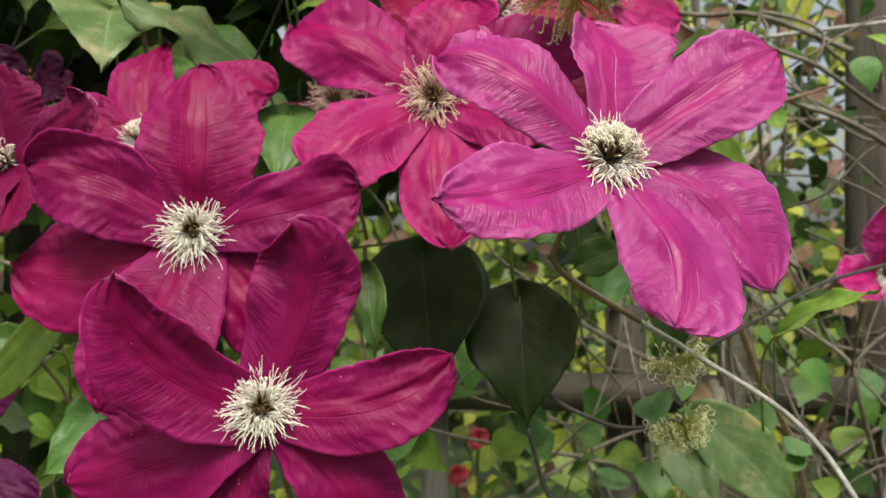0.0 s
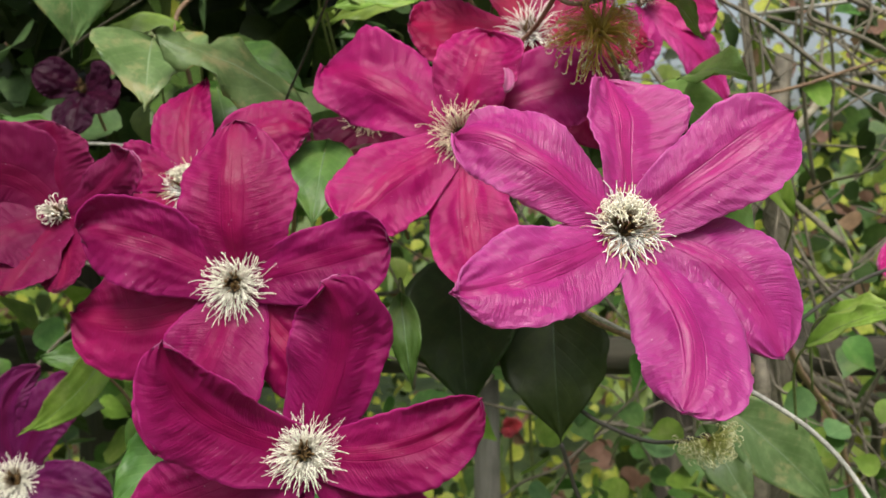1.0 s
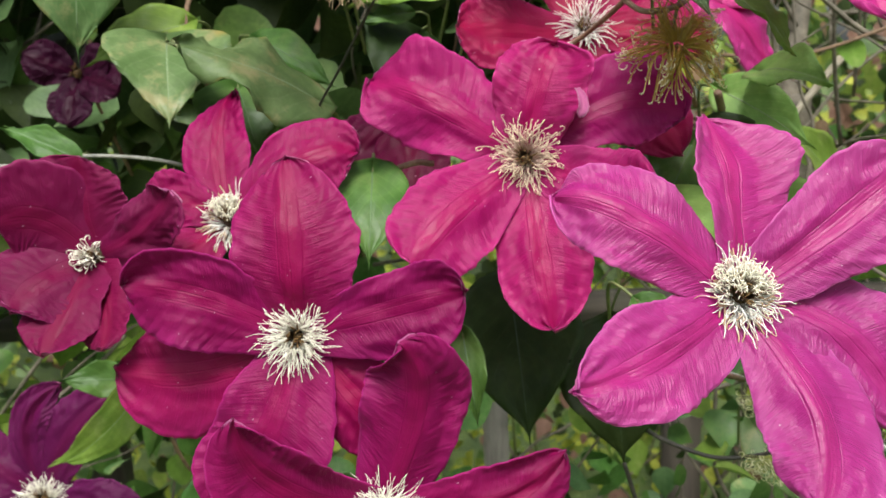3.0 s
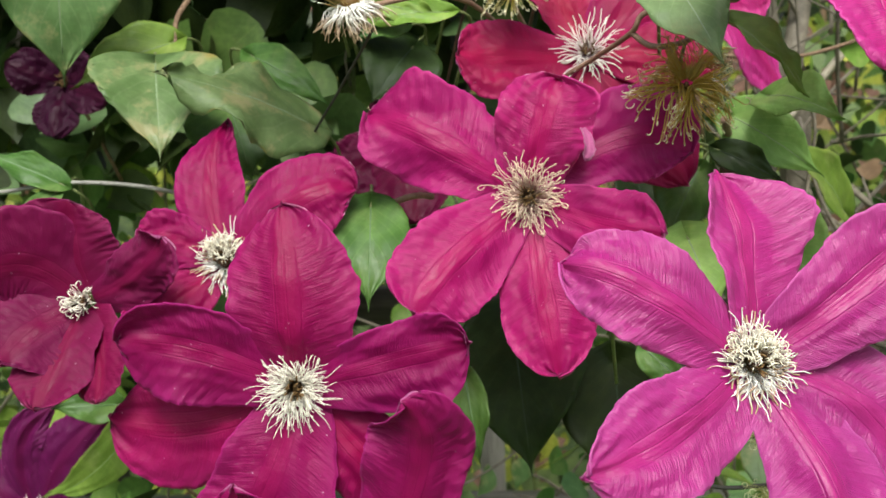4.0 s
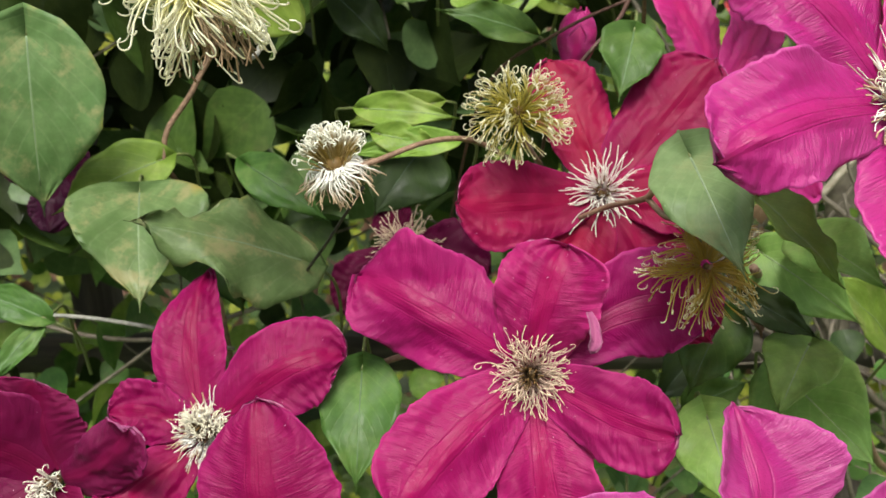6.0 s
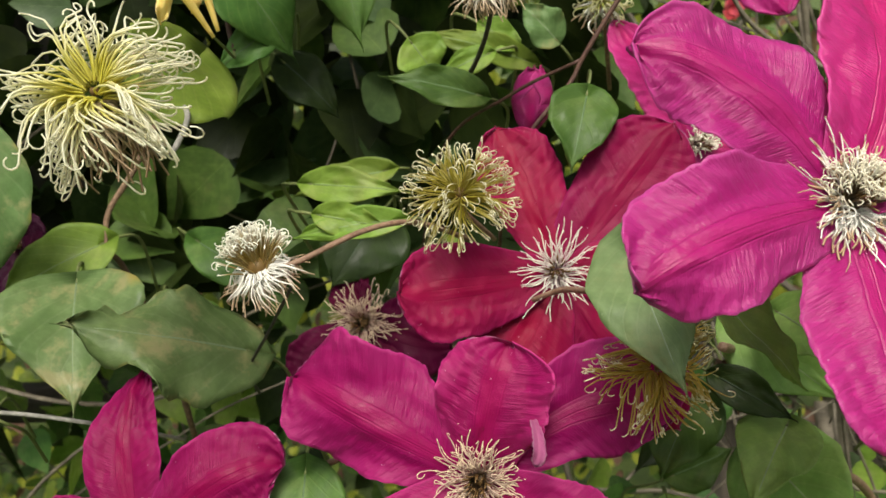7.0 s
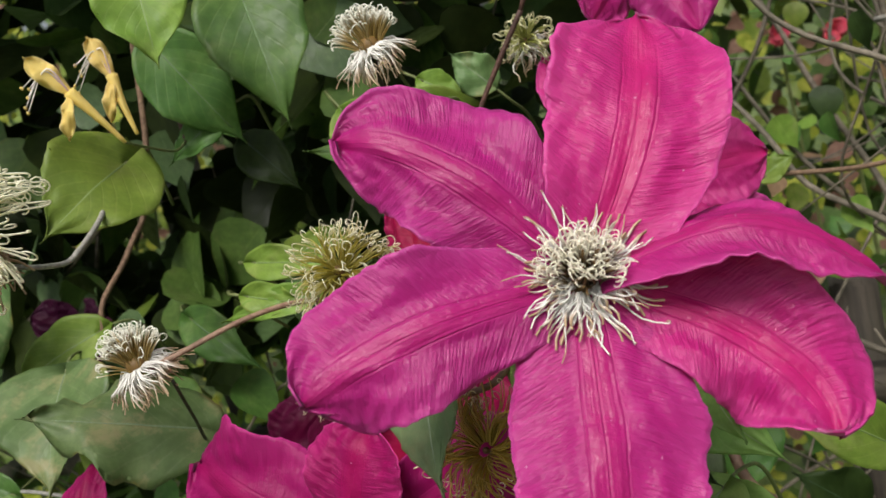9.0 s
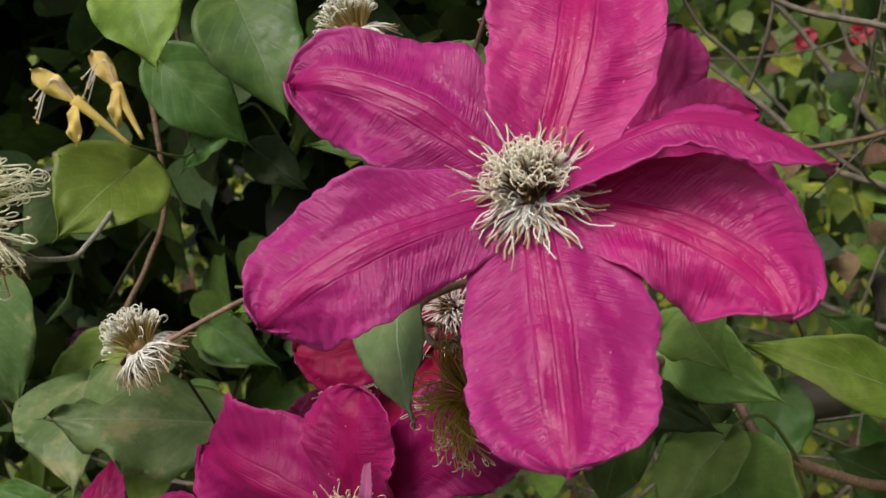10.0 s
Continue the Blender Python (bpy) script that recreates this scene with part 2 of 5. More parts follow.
DUSKY = thread_material("stamen_dusky", (0.58, 0.40, 0.34), (0.80, 0.64, 0.46), 0.2, 0.8)
STYLE_GREEN = thread_material("style_green", (0.26, 0.27, 0.05), (0.74, 0.70, 0.44), 0.3, 0.8)
STYLE_STRAW = thread_material("style_straw", (0.52, 0.35, 0.04), (1.0, 0.94, 0.72), 0.35, 0.75, thrown=0.35)
STYLE_GOLD = thread_material("style_gold", (0.40, 0.33, 0.025), (1.0, 0.96, 0.76), 0.3, 0.66, thrown=0.35)
CORE = thread_material("core_golden_brown", (0.10, 0.05, 0.015), (0.26, 0.15, 0.04), 0.2, 0.9)
PISTIL = thread_material("pistil_brown", (0.05, 0.025, 0.012), (0.16, 0.09, 0.03), 0.2, 0.9)
YELLOW = petal_material("petal_yellow", (0.97, 0.77, 0.24), (0.97, 0.8, 0.3), (0.97, 0.86, 0.5), 0.5)
ROSE = petal_material("petal_rose", (0.75, 0.08, 0.12), (0.8, 0.12, 0.16), (0.85, 0.3, 0.35), 0.5)
STEM = bark_material("stem_brown", (0.10, 0.055, 0.03), (0.24, 0.15, 0.09), 420.0)
STEM_PINK = bark_material("stem_pinkish", (0.20, 0.11, 0.075), (0.34, 0.22, 0.15), 420.0, 0.55)
STEM_GREY = bark_material("stem_grey", (0.20, 0.19, 0.17), (0.40, 0.38, 0.34), 420.0, 0.6)
STEM_RED = bark_material("stem_red_brown", (0.05, 0.02, 0.015), (0.12, 0.055, 0.04), 420.0, 0.6)
STEM_DARK = bark_material("stem_dark", (0.025, 0.022, 0.018), (0.07, 0.06, 0.05), 420.0, 0.6)
STEM_GREEN = bark_material("stem_green", (0.10, 0.13, 0.04), (0.2, 0.22, 0.08), 420.0, 0.55)
PALE_STICK = bark_material("stick_pale", (0.26, 0.22, 0.16), (0.42, 0.37, 0.29), 120.0)
TWIG = bark_material("twig_bark", (0.09, 0.075, 0.055), (0.22, 0.185, 0.14), 120.0)
DEAD = leaf_material("leaf_dead", (0.18, 0.1, 0.06), (0.3, 0.18, 0.12), (0.35, 0.25, 0.18), 0.7)
FENCE = wood_material("fence_wood", (0.03, 0.024, 0.018), (0.085, 0.068, 0.052))
GREY_WOOD = wood_material("weathered_wood", (0.16, 0.145, 0.12), (0.32, 0.30, 0.26))


# ---- builders ----
class Shape:
    """Gathers vertices, faces, UVs and material slots for one mesh."""

    def __init__(self):
        self.v, self.uv, self.f, self.slot, self.n = [], [], [], [], 0

    def put(self, verts, uvs, faces, slot=0):
        self.v.append(np.asarray(verts, float))
        self.uv.append(np.asarray(uvs, float))
        faces = np.asarray(faces, int) + self.n
        self.f.extend(faces.tolist())
        self.slot.extend([slot] * len(faces))
        self.n += len(verts)


def part(name, shape, material, parent=None, label="", origin=None):
    """Links a gathered shape as one mesh object, under a thing where one is given."""
    if parent is not None and origin is None:
        origin = parent.location
    verts = np.concatenate(shape.v) - np.array(origin if origin is not None else (0, 0, 0))
    uv = np.concatenate(shape.uv)
    me = bpy.data.meshes.new(name)
    me.from_pydata(verts.tolist(), [], shape.f)
    for one in material if isinstance(material, (list, tuple)) else (material,):
        me.materials.append(one)
    me.polygons.foreach_set("material_index", shape.slot)
    me.polygons.foreach_set("use_smooth", [True] * len(me.polygons))
    loops = np.empty(len(me.loops), int)
    me.loops.foreach_get("vertex_index", loops)
    me.uv_layers.new(name="UVMap").data.foreach_set("uv", uv[loops].ravel())
    me.validate()
    ob = new(name, me)
    if parent is not None:
        ob.parent = parent
    elif origin is not None:
        ob.location = origin
    return tagged(ob, label)


def thing(name, place, label, category, group="", kind=""):
    ob = new(name)
    ob.empty_display_size = 0.01
    ob.location = place
    return tagged(ob, label, category, group, kind)


def unit(v):
    v = np.asarray(v, float)
    return v / max(np.linalg.norm(v), 1e-9)


def frame_of(base, tip, facing, roll=0.0):
    """Length, along, side and normal of a blade from base to tip whose face looks towards facing."""
    base, tip = np.asarray(base, float), np.asarray(tip, float)
    length = np.linalg.norm(tip - base)
    u = (tip - base) / max(length, 1e-9)
    n = np.asarray(facing, float)
    n = unit(n - u * (n @ u))
    side = np.cross(u, n)
    c, s = math.cos(radians(roll)), math.sin(radians(roll))
    return length, u, c * side + s * n, c * n - s * side


def petal_outline(s, base=0.24, peak=0.62, blunt=2.6):
    """Half width of a sepal along its length: narrow at the claw, broadest past the middle, round at the end."""
    rise = base + (1 - base) * np.sin(0.5 * np.pi * np.clip(s / peak, 0, 1)) ** 0.95
    fall = np.clip(1 - np.clip((s - peak) / (1 - peak), 0, 1) ** blunt, 0, 1) ** 0.6
    return rise * fall


def leaf_outline(s, peak=0.3, sharp=1.12):
    """Half width of a heart-shaped leaf with a drawn-out tip."""
    rise = np.sin(0.5 * np.pi * np.clip(s / peak, 0, 1)) ** 0.5
    fall = np.clip(np.cos(0.5 * np.pi * np.clip((s - peak) / (1 - peak), 0, 1)), 0, 1) ** sharp
    return rise * fall


def skin(shape, p, uv, n, thick, slots):
    """Closes a grid of points p into a thin leaf with two faces and a rim; n is its rough normal."""
    du, dq = np.gradient(p, axis=0), np.gradient(p, axis=1)
    nn = np.cross(dq, du)
    size = np.linalg.norm(nn, axis=-1, keepdims=True)
    nn = np.where(size > 1e-12, nn / np.maximum(size, 1e-12), n)
    nn = np.where((nn @ n)[..., None] < 0, -nn, nn)
    rows, cols = p.shape[0] - 1, p.shape[1] - 1
    uv = uv.reshape(-1, 2)
    c1 = cols + 1
    i = (np.arange(rows)[:, None] * c1 + np.arange(cols)).ravel()
    top = np.stack([i, i + 1, i + c1 + 1, i + c1], 1)
    verts = np.concatenate([p.reshape(-1, 3), (p - thick * nn).reshape(-1, 3)])
    k = (rows + 1) * c1
    shape.put(verts, np.concatenate([uv, uv]), top, slots[0])
    shape.f.extend((top[:, ::-1] + k + shape.n - len(verts)).tolist())
    shape.slot.extend([slots[1]] * len(top))
    rim = list(range(0, c1)) + [r * c1 + cols for r in range(1, rows + 1)] + [rows * c1 + x for x in range(cols - 1, -1, -1)] + [r * c1 for r in range(rows - 1, 0, -1)]
    off = shape.n - len(verts)
    for a, b in zip(rim, rim[1:] + rim[:1]):
        shape.f.append([a + off, a + k + off, b + k + off, b + off])
        shape.slot.append(slots[0])


def blade(shape, base, tip, facing, width, outline, bow=0.1, cup=0.0, fold=0.0, roll=0.0, lift=(0.0, 0.0), wave=0.002, waves=2.0,
          crumple=0.0012, ribs=0.0, point=0.05, lobes=0.0, bend=0.0, thick=0.0005, rows=26, cols=16, seed=0.0, slots=(0, 0), ragged=0.03, ripple=0.0):
    """A thin, two-sided blade. bow: arch of the midrib; cup and lift: rise of the margins, both or each; fold: V along the midrib;
    bend: sideways curve; point: how far the tip is drawn out; lobes: how far the base reaches back."""
    length, u, side, n = frame_of(base, tip, facing, roll)
    s, q = np.meshgrid(np.linspace(0, 1, rows + 1), np.linspace(-1, 1, cols + 1), indexing="ij")
    half = width / 2 * outline(s)
    jag = np.array([[noise.noise((a * 6.0 + seed * 3.1, (1.0 if b > 0 else -1.0) * 4.0, seed)) for b in (-1, 1)] for a in s[:, 0]])
    nick = np.array([[noise.noise((a * 19.0 + seed * 1.3, b * 9.0, seed * 2.0)) for b in (-1, 1)] for a in s[:, 0]])
    half = half * (1 + ragged * (2.0 * np.where(q < 0, jag[:, :1], jag[:, 1:]) + 0.7 * np.where(q < 0, nick[:, :1], nick[:, 1:])) * np.clip(s * 3, 0, 1))
    rough = np.array([[noise.noise((a * 3.6, b * 2.6, seed * 7.7)) + 0.5 * noise.noise((a * 8.0, b * 6.0, seed * 5.1 + 9)) for b in q[0]] for a in s[:, 0]])
    along = length * (s * (1 - point) + point * s**3 * (1 - np.abs(q)) ** 1.5 + point * s * 0.35) / (1 - point + point * 1.35)
    along -= lobes * length * np.abs(q) ** 1.3 * (1 - s) ** 5
    up = length * bow * 4 * s * (1 - s) + half * (cup * q**2 + fold * np.abs(q)) + half * np.where(q < 0, lift[0], lift[1]) * q**2
    up = up + wave * q**2 * np.sin(2 * np.pi * waves * s + seed * 2.3 + np.where(q < 0, 0.0, 1.7)) * np.clip(s * 2.5, 0, 1)
    up = up + crumple * rough * np.clip(s * 3, 0, 1)
    if ripple:
        up = up + ripple * np.abs(q) ** 1.4 * np.clip(s * 2 - 0.2, 0, 1) * np.sin(2 * np.pi * (8.0 * s - 1.6 * np.abs(q)) + 5.0 * rough + seed)
    if ribs:
        fade = np.clip(s * 5, 0, 1) * (1 - s**3)
        up = up + ribs * fade * (-np.exp(-((q / 0.07) ** 2)) - 0.7 * np.exp(-(((np.abs(q) - 0.22) / 0.07) ** 2)) + 0.6 * np.exp(-(((np.abs(q) - 0.11) / 0.06) ** 2)))
    aside = half * q + length * bend * 4 * s * (1 - s)
    p = np.asarray(base, float) + along[..., None] * u + aside[..., None] * side + up[..., None] * n
    skin(shape, p, np.stack([(q + 1) / 2, s], -1), n, thick, slots)
    return p[:, cols // 2]


def sepal(shape, base, mid, tip, facing, left, right, bow=0.0, cup=-0.06, fold=0.0, roll=0.0, lift=(0.0, 0.0), wave=0.002, waves=2.0, crumple=0.0022,
          ridge=0.0, ribs=0.00016, grow=0.36, peak=0.6, blunt=2.6, curl=0.0, thick=0.0005, rows=56, cols=30, seed=0.0, slots=(0, 1), ragged=0.06, ripple=0.0005):
    """A petal whose middle runs in a bow from base through mid to tip, with half widths left and right of it. lift: the margins' rise towards the face,
    growing to the end; ridge: height of the keel along the middle; curl: rise of the end."""
    base, mid, tip = (np.asarray(v, float) for v in (base, mid, tip))
    s, q = np.meshgrid(np.linspace(0, 1, rows + 1), np.linspace(-1, 1, cols + 1), indexing="ij")
    length, _, _, up_way = frame_of(base, tip, facing, roll)
    knee = 2 * mid - (base + tip) / 2
    k = s[..., None]
    line = (1 - k) ** 2 * base + 2 * k * (1 - k) * knee + k**2 * tip
    u = 2 * (1 - k) * (knee - base) + 2 * k * (tip - knee)
    u /= np.maximum(np.linalg.norm(u, axis=-1, keepdims=True), 1e-9)
    side = np.cross(u, up_way)
    side /= np.maximum(np.linalg.norm(side, axis=-1, keepdims=True), 1e-9)
    n = np.cross(side, u)
    half = np.where(q < 0, left, right) * petal_outline(s, grow, peak, blunt)
    jag = np.array([[noise.noise((a * 4.0 + seed * 3.1, b * 4.0, seed)) + 0.5 * noise.noise((a * 13.0 + seed * 1.3, b * 9.0, seed * 2.0)) + 0.35 * noise.noise((a * 31.0, b * 5.0, seed * 1.1)) for b in (-1, 1)] for a in s[:, 0]])
    half = half * (1 + ragged * 1.6 * np.where(q < 0, jag[:, :1], jag[:, 1:]) * np.clip(s * 3, 0, 1))
    rough = np.array([[noise.noise((a * 3.0, b * 2.2, seed * 7.7)) + 0.5 * noise.noise((a * 7.0, b * 5.0, seed * 5.1 + 9)) for b in q[0]] for a in s[:, 0]])
    mean = (left + right) / 2
    a = np.abs(q)
    up = length * bow * 4 * s * (1 - s) + half * (cup * q**2 + fold * a) + half * np.where(q < 0, lift[0], lift[1]) * a**2.2 * np.clip(1.6 * s - 0.2, 0, 1)
    up = up + mean * ridge * np.exp(-((q / 0.3) ** 2)) * np.sin(np.pi * np.clip(s * 0.95 + 0.05, 0, 1)) + length * curl * np.clip((s - 0.65) / 0.35, 0, 1) ** 2
    up = up + wave * a**2 * np.sin(2 * np.pi * waves * s + seed * 2.3 + np.where(q < 0, 0.0, 1.7)) * np.clip(s * 2.5, 0, 1)
    up = up + crumple * rough * np.clip(s * 3, 0, 1)
    up = up + ripple * np.clip(a * 1.5 - 0.3, 0, 1) * np.clip(s * 2 - 0.1, 0, 1) * np.sin(2 * np.pi * (11.0 * s - 2.6 * a) + 5.0 * rough + seed)
    fade = np.clip(s * 5, 0, 1) * (1 - s**3)
    up = up + ribs * fade * (-np.exp(-((q / 0.05) ** 2)) - 0.8 * np.exp(-(((a - 0.2) / 0.05) ** 2)) + 0.6 * np.exp(-(((a - 0.1) / 0.05) ** 2)))
    nib = noise.noise((seed * 4.4, 1.3, 0.2))
    along = 0.02 * length * s**6 * np.array([noise.noise((b * 3.5, seed * 2.9, 4.0)) + 0.6 * noise.noise((b * 9.0, seed, 8.0)) for b in q[0]])[None, :]
    along = along + length * (0.018 + 0.015 * nib) * s**8 * np.exp(-((q / 0.35) ** 2))
    p = line + half[..., None] * q[..., None] * side + up[..., None] * n + along[..., None] * u
    skin(shape, p, np.stack([(q + 1) / 2, s], -1), n[rows // 2, cols // 2], thick, slots)


def tube(shape, points, r0, r1, sides=5, slot=0, caps=True):
    """A round, tapered tube along points."""
    p = np.asarray(points, float)
    k = len(p)
    way = np.gradient(p, axis=0)
    way /= np.maximum(np.linalg.norm(way, axis=1, keepdims=True), 1e-9)
    ref = np.array((0.13, 0.27, 0.95)) if abs(way[0][2]) < 0.9 else np.array((0.95, 0.2, 0.1))
    verts, uvs = [], []
    for n in range(k):
        a = unit(ref - way[n] * (ref @ way[n]))
        b = np.cross(way[n], a)
        ref = a
        s = n / (k - 1)
        r = r0 + (r1 - r0) * s
        for m in range(sides):
            g = 2 * math.pi * m / sides
            verts.append(p[n] + r * (math.cos(g) * a + math.sin(g) * b))
            uvs.append((m / sides, s))
    faces = [[n * sides + m, n * sides + (m + 1) % sides, (n + 1) * sides + (m + 1) % sides, (n + 1) * sides + m] for n in range(k - 1) for m in range(sides)]
    shape.put(verts, uvs, faces, slot)
    if caps:
        off = shape.n - len(verts)
        shape.f.append([off + m for m in range(sides)][::-1])
        shape.f.append([off + (k - 1) * sides + m for m in range(sides)])
        shape.slot.extend([slot, slot])


def smooth(points, steps=6):
    """A Catmull-Rom line through points."""
    p = [np.asarray(a, float) for a in points]
    p = [2 * p[0] - p[1], *p, 2 * p[-1] - p[-2]]
    out = []
    for a, b, c, d in zip(p, p[1:], p[2:], p[3:]):
        for k in range(steps):
            t = k / steps
            out.append(0.5 * (2 * b + (c - a) * t + (2 * a - 5 * b + 4 * c - d) * t * t + (3 * b - a - 3 * c + d) * t**3))
    return np.array(out + [p[-2]])


def ball(shape, centre, axis, r, h, slot=0, rings=6, sides=10):
    """A rounded knob of radius r and height h along axis."""
    z = unit(axis)
    x = unit(np.cross(z, (0.3, 0.9, 0.2)))
    y = np.cross(z, x)
    verts, uvs = [], []
    for a in range(rings + 1):
        g = math.pi * a / rings
        for b in range(sides):
            w = 2 * math.pi * b / sides
            verts.append(np.asarray(centre) + r * math.sin(g) * (math.cos(w) * x + math.sin(w) * y) - h / 2 * math.cos(g) * z)
            uvs.append((b / sides, a / rings))
    faces = [[a * sides + b, a * sides + (b + 1) % sides, (a + 1) * sides + (b + 1) % sides, (a + 1) * sides + b] for a in range(rings) for b in range(sides)]
    shape.put(verts, uvs, faces, slot)


def basis(axis):
    z = unit(axis)
    x = unit(np.cross((0.1, 0.2, 1.0) if abs(z[2]) < 0.9 else (1.0, 0.1, 0.0), z))
    return x, np.cross(z, x), z


class Singles:
    """Takes tubes one by one and makes each a part of its own under a thing."""

    def __init__(self, name, material, parent):
        self.name, self.material, self.parent = name, material, parent

    def put(self, verts, uvs, faces, slot=0):
        one = Shape()
        one.put(verts, uvs, faces, 0)
        part(self.name, one, self.material, self.parent)


def tuft(name, material, parent, single, label=""):
    """A gatherer for threads, and what closes it: singly, or joined where they are too fine to tell apart."""
    if single:
        return Singles(name, material, parent), lambda: None
    s = Shape()
    return s, lambda: tagged(part(name + "_tuft", s, material, parent, label), kind="stuff")


def brush(shape, centre, axis, count, foot, spread, rise, r, rng, droop=0.0, hook=0.0, spans=(0.7, 1.1), steps=7, wiggle=0.18, sector=None, sides=4):
    """A round of filaments that leave a foot of the given radius and reach out to spread and up to rise; hook curls their ends."""
    x, y, z = basis(axis)
    for k in range(count):
        w = 2 * math.pi * (k + rng.uniform(-0.4, 0.4)) / count * 7.0 if sector is None else rng.uniform(*sector)
        out = math.cos(w) * x + math.sin(w) * y
        turn = -math.sin(w) * x + math.cos(w) * y
        share, size = rng.random(), rng.uniform(*spans)
        reach, high = spread * (0.45 + 0.55 * share) * size, rise * (1.05 - 0.55 * share) * size
        sway, phase = rng.uniform(-wiggle, wiggle) * spread, rng.uniform(0, 6.28)
        pts = []
        for n in range(steps + 1):
            s = n / steps
            q = np.asarray(centre) + out * (foot * (0.5 + 0.5 * share) + (reach - foot * 0.5) * s**1.15) + z * (high * math.sin(min(s, 1.0) * 1.75) - droop * s**3)
            q = q + turn * sway * s * s + 0.05 * spread * s * (math.sin(7 * s + phase) * turn + math.cos(6 * s + phase) * z)
            pts.append(q)
        if hook and rng.random() < 0.65:
            a, b = unit(pts[-1] - pts[-2]), unit(np.cross(pts[-1] - pts[-2], turn))
            if rng.random() < 0.5:
                b = unit(b + rng.uniform(-1.2, 1.2) * turn)
            rad, arc = hook * rng.uniform(0.6, 1.3), rng.uniform(2.2, 5.0)
            end = pts[-1]
            for n in range(1, 8):
                g = arc * n / 7
                pts.append(end + rad * (math.sin(g) * a + (1 - math.cos(g)) * b))
        tube(shape, pts, r, r * 0.55, sides, caps=False)


def mop(shape, centre, axis, count, foot, flare, high, r, rng, hook, gap=(0.0, -0.35, -0.9)):
    """Upright styles, bunched at the foot, that open like a vase and curl over outwards at their ends."""
    x, y, z = basis(axis)
    for k in range(count):
        w = rng.uniform(0, 6.28)
        out = math.cos(w) * x + math.sin(w) * y
        front = out @ np.array(gap)
        share = rng.uniform(0.05, 1.0)
        if front > 0.2 and share > 0.25 and rng.random() < 0.9:
            continue
        turn = -math.sin(w) * x + math.cos(w) * y
        reach, top, lean = flare * (0.15 + 0.85 * share), high * (1.15 - 0.5 * share**2) * rng.uniform(0.8, 1.12), rng.uniform(-0.4, 0.4)
        pts = [np.asarray(centre) + out * (foot * (0.1 + 0.9 * share) + reach * t**1.7) + z * top * t + turn * lean * flare * t * t for t in np.linspace(0, 1, 6)]
        a = unit(pts[-1] - pts[-2])
        b = unit(rng.uniform(-0.7, 1.0) * out - 0.3 * z + rng.uniform(-1.2, 1.2) * turn)
        b = unit(b - a * (a @ b))
        rad, arc = hook * rng.uniform(0.5, 1.7), rng.uniform(1.8, 4.8)
        end = pts[-1]
        pts += [end + rad * (math.sin(arc * n / 6) * a + (1 - math.cos(arc * n / 6)) * b) for n in range(1, 7)]
        tube(shape, pts, r, r * 0.8, 4, caps=False)


